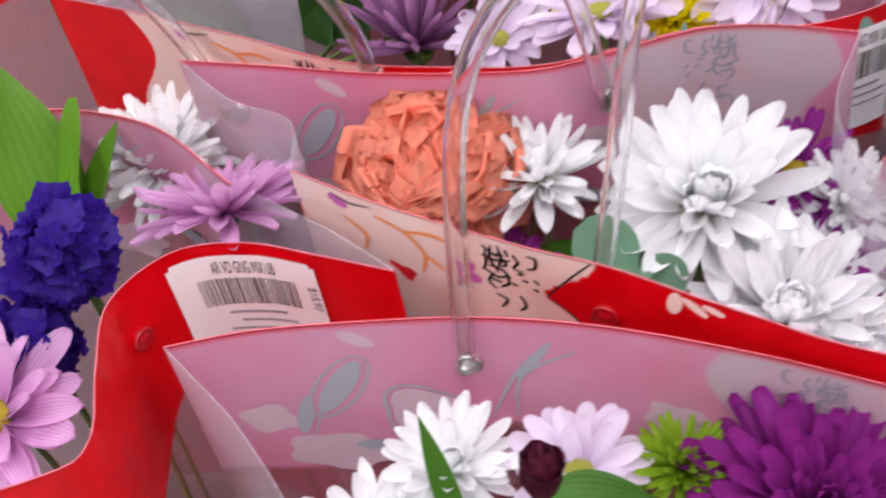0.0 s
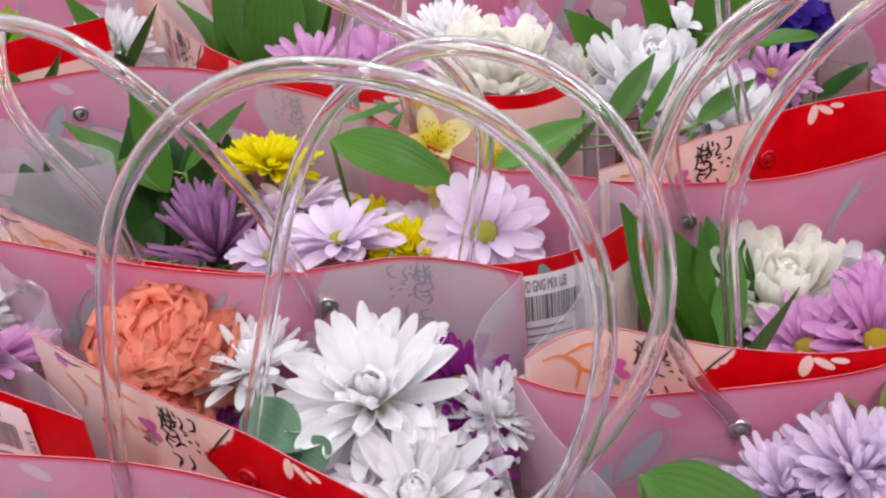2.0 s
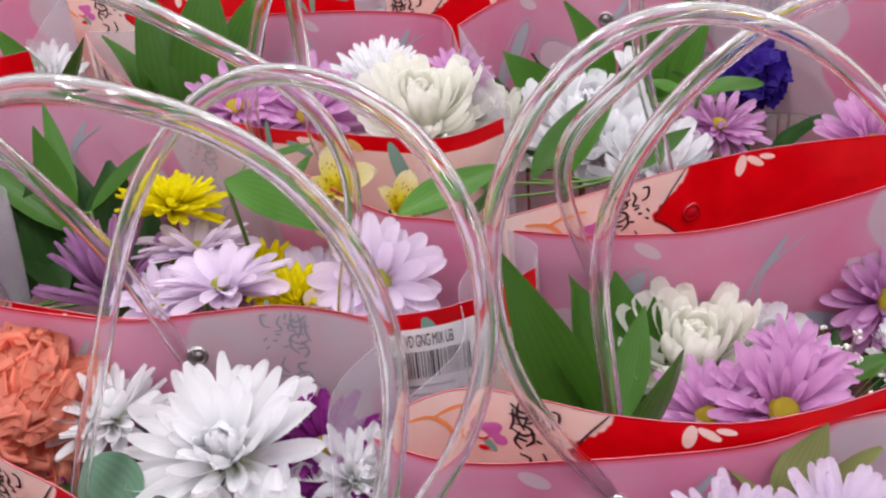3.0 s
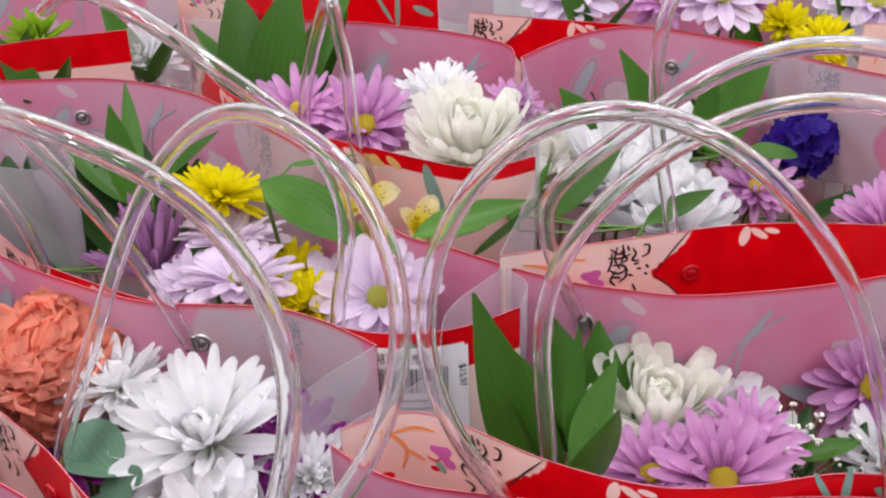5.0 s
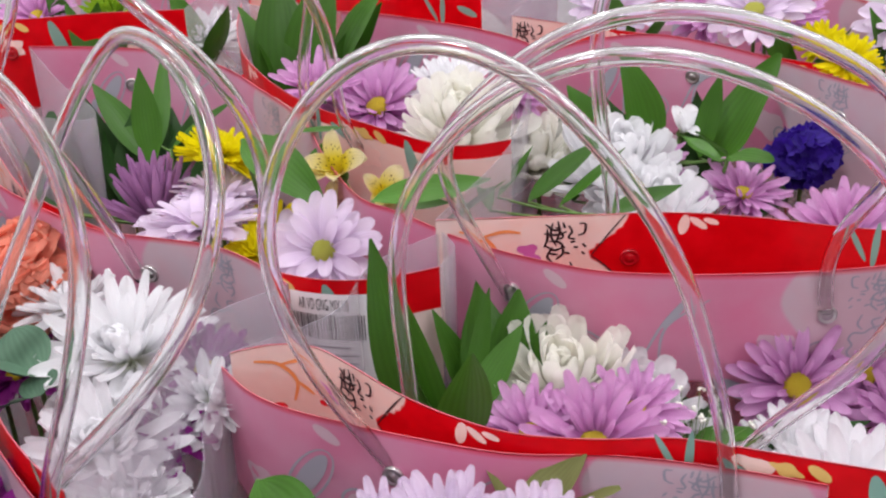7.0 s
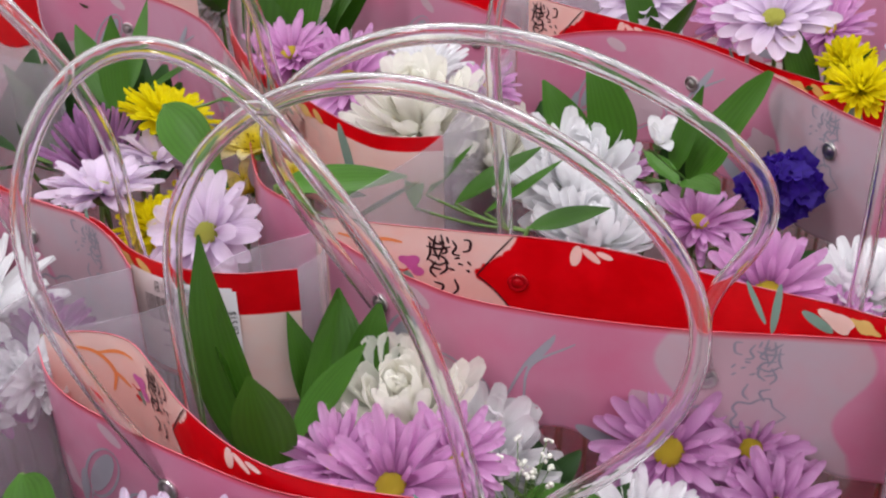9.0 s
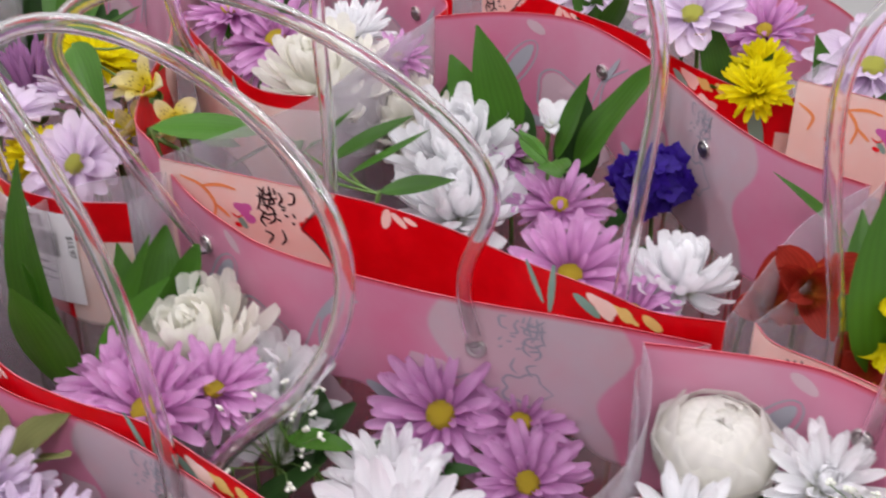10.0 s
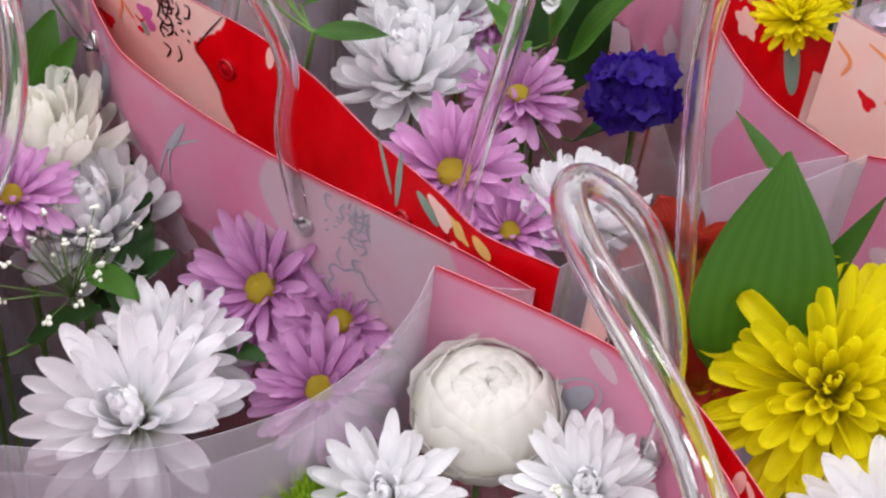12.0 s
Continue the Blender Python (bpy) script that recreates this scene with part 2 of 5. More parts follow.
def lathe(profile, seg=20):
    """A turned body from (radius, z) pairs."""
    bm = bmesh.new()
    rows = []
    for r, z in profile:
        rows.append([bm.verts.new((r * math.cos(a), r * math.sin(a), z)) for a in np.linspace(0, 2 * math.pi, seg, endpoint=False)] if r > 1e-6 else [bm.verts.new((0, 0, z))])
    for a, b in zip(rows, rows[1:]):
        for k in range(seg):
            j = (k + 1) % seg
            if len(a) == 1:
                bm.faces.new((a[0], b[j], b[k]))
            elif len(b) == 1:
                bm.faces.new((a[k], a[j], b[0]))
            else:
                bm.faces.new((a[k], a[j], b[j], b[k]))
    bmesh.ops.recalc_face_normals(bm, faces=bm.faces)
    for fc in bm.faces:
        fc.smooth = True
    return bm


# ---------------------------------------------------------------- room


def box(bm, x0, x1, y0, y1, z0, z1, bevel=0.0):
    r = bmesh.ops.create_cube(bm, size=1)
    for v in r["verts"]:
        v.co = Vector((x0 + (v.co.x + 0.5) * (x1 - x0), y0 + (v.co.y + 0.5) * (y1 - y0), z0 + (v.co.z + 0.5) * (z1 - z0)))
    if bevel:
        bmesh.ops.bevel(bm, geom=list({e for v in r["verts"] for e in v.link_edges}), offset=bevel, segments=2, affect="EDGES")


def setting(name, bm, material, label, category):
    ob = part(name, bm, material, None)
    return tagged(ob, label, category, "", "structure")


FLOORM = mat("store_floor", (0.35, 0.34, 0.33), 0.35)
link(FLOORM, mixed(FLOORM, ramp(FLOORM, noise_of(FLOORM, 3, 6), 0.3, 0.7), (0.3, 0.29, 0.28), (0.42, 0.41, 0.4)), FLOORM.node_tree.nodes["Principled BSDF"].inputs["Base Color"])
WALLM = mat("store_wall", (0.7, 0.7, 0.68), 0.8)
link(WALLM, mixed(WALLM, ramp(WALLM, noise_of(WALLM, 1.5, 6), 0.3, 0.7), (0.58, 0.58, 0.57), (0.66, 0.66, 0.65)), WALLM.node_tree.nodes["Principled BSDF"].inputs["Base Color"])
TABLEM = mat("table_board", (0.09, 0.09, 0.095), 0.5)
bump(TABLEM, noise_of(TABLEM, 40, 4), 0.2, 0.002)

FLOOR_Z, CEIL_Z, RX, RY = -0.75, 2.3, 2.4, 2.4
for nm, a in (
    ("floor", (-RX, RX, -RY, RY, FLOOR_Z - 0.1, FLOOR_Z)),
    ("ceiling", (-RX, RX, -RY, RY, CEIL_Z, CEIL_Z + 0.1)),
    ("wall_north", (-RX, RX, RY, RY + 0.1, FLOOR_Z, CEIL_Z)),
    ("wall_south", (-RX, RX, -RY - 0.1, -RY, FLOOR_Z, CEIL_Z)),
    ("wall_east", (RX, RX + 0.1, -RY, RY, FLOOR_Z, CEIL_Z)),
    ("wall_west", (-RX - 0.1, -RX, -RY, RY, FLOOR_Z, CEIL_Z)),
):
    bm = bmesh.new()
    box(bm, *a)
    setting(nm, bm, FLOORM if nm == "floor" else WALLM, "plain grey store floor" if nm == "floor" else "plain off-white painted store surface", nm.split("_")[0])

table = empty("display_table", pose(0, 0, 0), "low black display table under the flower bags", "table")
bm = bmesh.new()
box(bm, -1.0, 0.8, -0.55, 0.85, -0.04, -0.002, 0.004)
part("tabletop", bm, TABLEM, table)
for lx in (-0.94, 0.74):
    for ly in (-0.49, 0.79):
        bm = bmesh.new()
        box(bm, lx - 0.03, lx + 0.03, ly - 0.03, ly + 0.03, FLOOR_Z, -0.0405, 0.003)
        part("leg", bm, TABLEM, table)

LAMPM = mat("lamp_diffuser", (0.9, 0.9, 0.9), 0.6)
LAMPM.node_tree.nodes["Principled BSDF"].inputs["Emission Color"].default_value = (1, 0.985, 0.96, 1)
LAMPM.node_tree.nodes["Principled BSDF"].inputs["Emission Strength"].default_value = 4.0
HOUSING = mat("lamp_housing", (0.75, 0.75, 0.75), 0.4)
for lx, ly in ((-1.6, -1.0), (0.0, -1.0), (1.6, -1.0), (-1.6, 1.4), (0.0, 1.4), (1.6, 1.4)):
    lamp = empty("ceiling_light", pose(lx, ly, CEIL_Z), "long white ceiling light panel", "ceiling light", "ceiling lights")
    bm = bmesh.new()
    box(bm, -0.16, 0.16, -0.65, 0.65, -0.05, -0.001, 0.004)
    part("frame", bm, HOUSING, lamp)
    bm = bmesh.new()
    box(bm, -0.14, 0.14, -0.62, 0.62, -0.056, -0.0505)
    part("diffuser", bm, LAMPM, lamp)
    ld = bpy.data.lights.new("panel_lamp", "AREA")
    ld.shape, ld.size, ld.size_y, ld.energy, ld.color = "RECTANGLE", 0.28, 1.24, LAMP_WATTS, (1, 0.97, 1.04)
    new("panel_lamp", ld).matrix_basis = pose(lx, ly, CEIL_Z - 0.06)

# ---------------------------------------------------------------- bags


class Wall:
    """One side of a bag: a sheet that hangs from a rim curve. u runs along the rim, v down from it, both in metres."""

    def __init__(self, pts, rim, taper, step=0.004):
        xy = np.array(pts, float) * D
        self.r, self.u = spline(xy, step)
        self.length, self.rim = self.u[-1], rim
        self.band = (2.55, 4.8, 0.27)  # where the print turns to peach under a red hem
        w = self.u / self.length
        chord = xy[0] + (xy[-1] - xy[0]) * w[:, None]
        self.b = self.r + (chord - self.r) * taper

    def at(self, u, v, off=0.0):
        s = min(max(v / self.rim, 0), 1) ** 1.3
        e = 0.002

        def plan(uu):
            r = np.array([np.interp(uu, self.u, self.r[:, k]) for k in (0, 1)])
            b = np.array([np.interp(uu, self.u, self.b[:, k]) for k in (0, 1)])
            return r + (b - r) * s

        uc = min(max(u, e), self.length - e)
        t = plan(uc + e) - plan(uc - e)
        n = np.array([-t[1], t[0]]) / (np.linalg.norm(t) + 1e-9)
        p = plan(u) + n * off
        return Vector((p[0], p[1], self.rim - v))

    def turn(self, u, v):
        """Axes at a spot: along, up and outward."""
        a = (self.at(u + 0.002, v) - self.at(u - 0.002, v)).normalized()
        up = Vector((0, 0, 1))
        return a, up, up.cross(a)

    def mesh(self, tip, back, frost):
        vs = [0.0, 0.0012, 0.0024, 0.004] + [0.004 * k for k in range(2, 19)] + [0.09, 0.12, 0.16, 0.21, 0.26, self.rim - 0.002]
        verts, faces, mats, uvs, peach = [], [], [], [], []
        nu, nv = len(self.u), len(vs)
        e = np.gradient(self.r, axis=0)
        e /= np.linalg.norm(e, axis=1)[:, None]
        nrm = np.stack([-e[:, 1], e[:, 0]], 1)
        for side in (0.0003, -0.0003):
            for i in range(nu):
                for v in vs:
                    s = min(v / self.rim, 1) ** 1.3
                    p = self.r[i] + (self.b[i] - self.r[i]) * s + nrm[i] * side
                    verts.append((p[0], p[1], self.rim - v))
                    uvs.append((self.u[i], v))
                    peach.append(print_value(self.u[i] * 10 - tip, v * 10, back, self.band))
        for k in (0, 1):
            o = k * nu * nv
            for i in range(nu - 1):
                for j in range(nv - 1):
                    q = (o + i * nv + j, o + i * nv + j + 1, o + (i + 1) * nv + j + 1, o + (i + 1) * nv + j)
                    faces.append(q if k else q[::-1])
                    mats.append(k)
        o = nu * nv
        for i in range(nu - 1):
            faces.append((i * nv, (i + 1) * nv, o + (i + 1) * nv, o + i * nv))
            mats.append(2)
        me = bpy.data.meshes.new("panel")
        me.from_pydata(verts, [], faces)
        lay = me.uv_layers.new(name="uv")
        idx = np.empty(len(me.loops), int)
        me.loops.foreach_get("vertex_index", idx)
        lay.data.foreach_set("uv", np.array(uvs, np.float32)[idx].ravel())
        me.attributes.new("peach", "FLOAT", "POINT").data.foreach_set("value", np.array(peach, np.float32))
        me.polygons.foreach_set("material_index", mats)
        for mm in (FROST, FROST, FROST) if frost else (PRINT, MILKY, EDGE):
            me.materials.append(mm)
        return smooth(me)


def print_value(x, v, back, band):
    """Share of peach in the print; x is measured from the tip of the red field, in decimetres."""
    if back:
        wob = 0.08 * math.sin(9 * v)
        pale = min(1, max(0, (x + 0.02 + wob) * 12)) * min(1, max(0, (0.95 - x + wob) * 12)) * min(1, max(0, (1.0 - v) * 8))
        return pale
    edge = 0.8 * abs(v - 0.26) + 0.03 * math.sin(20 * v)
    if v > 0.62:
        edge = 0.29 - 0.5 * (v - 0.62)
    if band[0] < x < band[1] and v > band[2]:
        return 1.0
    left = -1.25 + 0.1 * math.sin(7 * v)
    return min(1, max(0, (edge - x) * 14 + 0.5)) * min(1, max(0, (x - left) * 14 + 0.5))


def ribbon(bm, wall, pts, width, off):
    """A drawn stroke on a wall: points in (u, v) metres; width tapers at the ends."""
    pts, w = spline(pts, 0.0012)
    d = np.gradient(pts, axis=0)
    d /= np.linalg.norm(d, axis=1)[:, None] + 1e-9
    prev = None
    for k, (p, t) in enumerate(zip(pts, d)):
        h = width * 0.5 * (0.55 + 0.45 * math.sin(math.pi * min(1, k / max(1, len(pts) - 1))))
        a = bm.verts.new(wall.at(p[0] - t[1] * h, p[1] + t[0] * h, off))
        b = bm.verts.new(wall.at(p[0] + t[1] * h, p[1] - t[0] * h, off))
        if prev:
            bm.faces.new((prev[0], prev[1], b, a))
        prev = (a, b)


def blob(bm, wall, cu, cv, ru, rv, ang, off, lobes=0, depth=0.0, n=20):
    """A filled round, oval or lobed patch on a wall."""
    mid = bm.verts.new(wall.at(cu, cv, off))
    ring = []
    for a in np.linspace(0, 2 * math.pi, n, endpoint=False):
        r = 1 + depth * math.cos(lobes * a)
        x, y = ru * r * math.cos(a), rv * r * math.sin(a)
        ring.append(bm.verts.new(wall.at(cu + x * math.cos(ang) - y * math.sin(ang), cv + x * math.sin(ang) + y * math.cos(ang), off)))
    for k in range(n):
        bm.faces.new((mid, ring[k], ring[(k + 1) % n]))


def ring_line(bm, wall, cu, cv, ru, rv, ang, off, width, lobes=0, depth=0.0):
    pts = []
    for a in np.linspace(0, 2 * math.pi, 17):
        r = 1 + depth * math.cos(lobes * a)
        x, y = ru * r * math.cos(a), rv * r * math.sin(a)
        pts.append((cu + x * math.cos(ang) - y * math.sin(ang), cv + x * math.sin(ang) + y * math.cos(ang)))
    ribbon(bm, wall, pts, width, off)


# brush strokes of the script column, (u, v) in centimetres from the tip of the red field
SCRIPT = (
    ((-2.6, 0.5), (-2.1, 0.9), (-1.7, 0.8)), ((-2.2, 0.4), (-2.3, 1.2), (-2.0, 1.9)), ((-1.9, 0.3), (-1.8, 1.0), (-2.0, 1.6)),
    ((-2.7, 1.1), (-2.0, 1.2), (-1.4, 1.0)), ((-2.4, 1.6), (-1.8, 1.7), (-1.5, 2.1)), ((-2.2, 2.0), (-2.5, 2.6), (-2.2, 3.0)),
    ((-1.7, 1.9), (-1.6, 2.4), (-2.0, 2.8)), ((-1.3, 0.6), (-1.1, 1.0), (-1.3, 1.4), (-0.9, 1.5)), ((-0.7, 0.5), (-0.35, 0.55), (-0.4, 1.1), (-0.75, 1.25)),
    ((-1.0, 2.0), (-0.75, 2.05)), ((-0.5, 1.8), (-0.3, 2.05)), ((-1.5, 2.35), (-1.2, 2.45)), ((-0.55, 2.35), (-0.35, 2.5)),
    ((-2.5, 0.8), (-2.5, 1.5), (-2.7, 2.0)), ((-2.0, 0.7), (-1.6, 1.3), (-1.9, 1.5)), ((-2.6, 1.9), (-2.1, 2.2), (-1.6, 2.0)), ((-2.4, 2.4), (-1.9, 2.5)), ((-1.6, 0.4), (-1.5, 0.8)), ((-1.2, 1.7), (-0.9, 1.65)),
    ((-2.3, 3.3), (-1.8, 3.5), (-2.1, 4.1)), ((-1.2, 3.0), (-1.0, 3.6), (-1.3, 4.0)),
)


def front_print(wall, tip, bag_ob, panel):
    """Figures on the outer face, placed from the tip of the red field."""
    C = 0.01
    t = wall.length - tip * D  # front rims run from right to left, so the picture's left is a larger u

    def q(x, v):
        return (t - x * C, v * C)

    def figure(name, material, strokes=(), blobs=(), width=0.0012):
        bm = bmesh.new()
        for s in strokes:
            pts = [q(*p) for p in s]
            if min(p[0] for p in pts) > 0.002 and max(p[0] for p in pts) < wall.length - 0.002:
                one = bm if name == "print_script" else bmesh.new()
                ribbon(one, wall, pts, width, 0.0007)
                if one is not bm:
                    part(name, one, material, panel)
        for x, v, a, b, ang, lobes, depth in blobs:
            u, vv = q(x, v)
            if 0.006 < u < wall.length - 0.006:
                one = bmesh.new()
                blob(one, wall, u, vv, a * C, b * C, -ang, 0.00055, lobes, depth)
                part(name, one, material, panel)
        if bm.faces:
            tagged(part(name, bm, material, panel), kind="stuff")
        else:
            bm.free()

    figure("print_script", INK, SCRIPT, width=0.0015)
    figure("print_outline", INK, (((1.9, 0.05), (1.0, 1.2), (0.0, 2.6)), ((0.0, 2.6), (0.9, 3.4), (1.9, 4.6)), ((-9.6, 0.35), (-8.6, 0.55), (-7.6, 0.35))), width=0.001)
    figure("print_branch", P_ORANGE, (((-7.5, 0.8), (-6.2, 1.2), (-5.4, 2.2), (-5.6, 3.4)), ((-6.2, 1.2), (-5.0, 0.9), (-4.0, 1.0)), ((-9.2, 1.5), (-8.2, 2.2), (-8.4, 3.2)), ((-5.4, 2.2), (-4.5, 2.9))), width=0.0022)
    figure("print_blossom", P_MAG, (), ((-3.6, 2.2, 0.55, 0.45, 0.3, 3, 0.25), (-3.2, 2.75, 0.35, 0.3, 0, 0, 0), (-9.3, 0.7, 0.5, 0.3, 0.4, 0, 0)))
    figure("print_leaf", P_TEAL, (), ((-3.7, 3.1, 0.45, 0.2, 0.9, 0, 0), (14.6, 0.9, 1.3, 0.16, 1.1, 0, 0), (15.6, 1.0, 1.5, 0.2, 1.6, 0, 0), (17.6, 1.2, 0.9, 0.3, 0.5, 0, 0), (24, 2.4, 2.2, 0.5, 1.3, 0, 0)))
    figure("print_bud", P_RED, (((-4.4, 2.6), (-4.0, 2.8), (-3.7, 2.6)),), ((-6.6, 3.8, 0.6, 0.35, 0.5, 3, 0.3), (-4.0, 3.3, 0.25, 0.15, 0.2, 0, 0)))
    figure("print_petal", P_WHITE, (), ((5.2, 0.75, 0.65, 0.3, 1.75, 0, 0), (6.0, 0.6, 0.6, 0.22, 0.6, 0, 0), (6.7, 0.45, 0.45, 0.18, 0.25, 0, 0), (18.5, 0.9, 0.9, 0.5, 0.4, 3, 0.2), (20, 2.4, 1.1, 0.8, 0, 5, 0.2)))
    figure("print_flower", P_YEL, (), ((19.8, 0.8, 0.7, 0.35, 0.3, 4, 0.2), (21.2, 0.7, 0.6, 0.3, 0.6, 0, 0)))


def back_print(wall, panel):
    """The same figures seen through the milky film on the inner face; u from the left end."""
    C = 0.01
    off = -0.0005

    def figure(name, material, strokes=(), blobs=(), rings=(), width=0.0013, o=off):
        bm = bmesh.new()
        for s in strokes:
            pts = [(a * C, b * C) for a, b in s]
            if max(p[0] for p in pts) < wall.length - 0.002:
                ribbon(bm, wall, pts, width, o)
        for u, v, a, b, ang, lobes, depth in blobs:
            if u * C < wall.length - 0.015:
                blob(bm, wall, u * C, v * C, a * C, b * C, ang, o, lobes, depth)
        for u, v, a, b, ang, lobes, depth in rings:
            if u * C < wall.length - 0.015:
                ring_line(bm, wall, u * C, v * C, a * C, b * C, ang, o, width, lobes, depth)
        if bm.faces:
            tagged(part(name, bm, material, panel), kind="stuff")
        else:
            bm.free()

    figure("veiled_blossom", V_WHITE, (), ((5.2, 8.3, 2.2, 1.3, 0.2, 5, 0.12), (9.2, 5.6, 1.5, 1.3, 0, 3, 0.16), (2.8, 5.6, 1.2, 0.9, 0.5, 4, 0.15), (13, 8.6, 1.6, 1.2, 0, 5, 0.15), (19.5, 5.0, 1.4, 1.0, 0.3, 5, 0.15), (7.2, 1.0, 0.8, 0.35, 0.6, 0, 0)))
    figure("veiled_leaf", V_TEAL, (((12.0, 6.0), (13.2, 3.2), (14.6, 1.2)), ((13.0, 6.0), (13.4, 3.4), (15.6, 1.6)), ((4.4, 7.0), (5.4, 4.6), (6.9, 2.6))),
           ((6.0, 3.9, 1.9, 0.55, -1.0, 0, 0), (4.3, 5.6, 1.3, 0.35, -1.3, 0, 0), (13.9, 2.4, 1.3, 0.22, -1.0, 0, 0), (7.4, 8.0, 1.4, 0.4, 0.1, 0, 0), (17.5, 7.8, 2.0, 0.5, 0.5, 0, 0)), ((9.2, 5.6, 1.75, 1.5, 0, 3, 0.16), (6.0, 3.9, 2.2, 0.9, -1.0, 0, 0)), 0.0016, off - 0.00015)
    figure("veiled_script", V_INK, [[(22.8 - a, b) for a, b in s] for s in SCRIPT], (), ((21.5, 6.0, 1.6, 1.3, 0, 5, 0.2), (24.6, 5.0, 1.2, 1.0, 0, 5, 0.2)), 0.0013, off - 0.00015)


SNAP = None


SNAP_RED = None


def snap(wall, u, v, outside, bag_ob):
    global SNAP, SNAP_RED
    if SNAP is None:
        SNAP = bpy.data.meshes.new("snap")
        bm = lathe([(0.0052, -0.001), (0.0056, 0.0004), (0.0053, 0.0013), (0.0045, 0.0016), (0.0038, 0.0011), (0.003, 0.0009), (0.0024, 0.0016), (0.0012, 0.0019), (0, 0.002)], 24)
        bm.to_mesh(SNAP)
        bm.free()
    if outside and SNAP_RED is None:
        SNAP_RED = SNAP.copy()
        SNAP_RED.materials.clear()
        SNAP_RED.materials.append(RED_SNAP)
    s = 1 if outside else -1
    p = wall.at(u, v, 0.001 * s)
    a, up, n = wall.turn(u, v)
    n = n * s
    x = up.cross(n).normalized()
    m = Matrix((x, up, n)).transposed().to_4x4()
    m.translation = p
    ob = mesh_part("snap", SNAP_RED if outside else SNAP, STEEL, bag_ob, "red press snap" if outside else "steel press snap")
    ob.matrix_basis = bag_ob.matrix_basis.inverted() @ m
    return p


def handle(points, bag_ob):
    off = bag_ob.matrix_basis.translation
    points, _ = spline(np.array(points), 0.06)
    for _ in range(30):  # even out the bends
        points[1:-1] += 0.5 * ((points[:-2] + points[2:]) / 2 - points[1:-1])
    bm = sweep([Vector(p) * D - off for p in points], 0.0041, 20, 0.003)
    return part("handle", bm, TUBE, bag_ob, "clear plastic tube handle")


def bag(label, back, right, front, left, rim, tip=1.0, pale=2.0, snaps_back=(), snaps_front=(), taper=0.55, band=None):
    """A film bag: four panels round an open top, standing on the table. snaps: (u, v) in decimetres."""
    ob = empty("flower_bag", pose(0, 0, 0), label, "gift bag", "bags of flowers")
    walls = {}
    for nm, pts, frost in (("back_panel", back, False), ("side_panel", right, True), ("front_panel", front, False), ("side_panel", left, True)):
        w = Wall(pts, rim * D, taper)
        w.band = band or w.band
        isback = nm == "back_panel"
        tt = pale if isback else w.length * 10 - tip
        me = w.mesh(tt, isback, frost) if nm != "front_panel" else w.mesh_front(tip)
        panel = mesh_part(nm, me, None, ob, "frosted clear side gusset" if frost else "")
        walls.setdefault(nm, []).append(w)
        if isback:
            back_print(w, panel)
        elif nm == "front_panel":
            front_print(w, tip, ob, panel)
    for u, v in snaps_back:
        snap(walls["back_panel"][0], u * D, v * D, False, ob)
    fw = walls["front_panel"][0]
    for u, v in snaps_front:
        snap(fw, fw.length - u * D, v * D, True, ob)
    return ob, walls


def mesh_front(self, tip):
    """Front rims run from right to left: print coordinates are flipped so that x grows to the right."""
    me = self.mesh(0, False, False)
    n = len(me.vertices) // 2
    vals = np.empty(len(me.vertices), np.float32)
    uv = np.empty(len(me.loops) * 2, np.float32)
    me.uv_layers[0].data.foreach_get("uv", uv)
    idx = np.empty(len(me.loops), int)
    me.loops.foreach_get("vertex_index", idx)
    uv = uv.reshape(-1, 2)
    for i, (u, v) in zip(idx, uv):
        vals[i] = print_value((self.length - u) * 10 - tip, v * 10, False, self.band)
    me.attributes["peach"].data.foreach_set("value", vals)
    return me


Wall.mesh_front = mesh_front

BAGS = {}


def add_bag(key, *a, **k):
    BAGS[key] = bag(*a, **k)
    return BAGS[key]


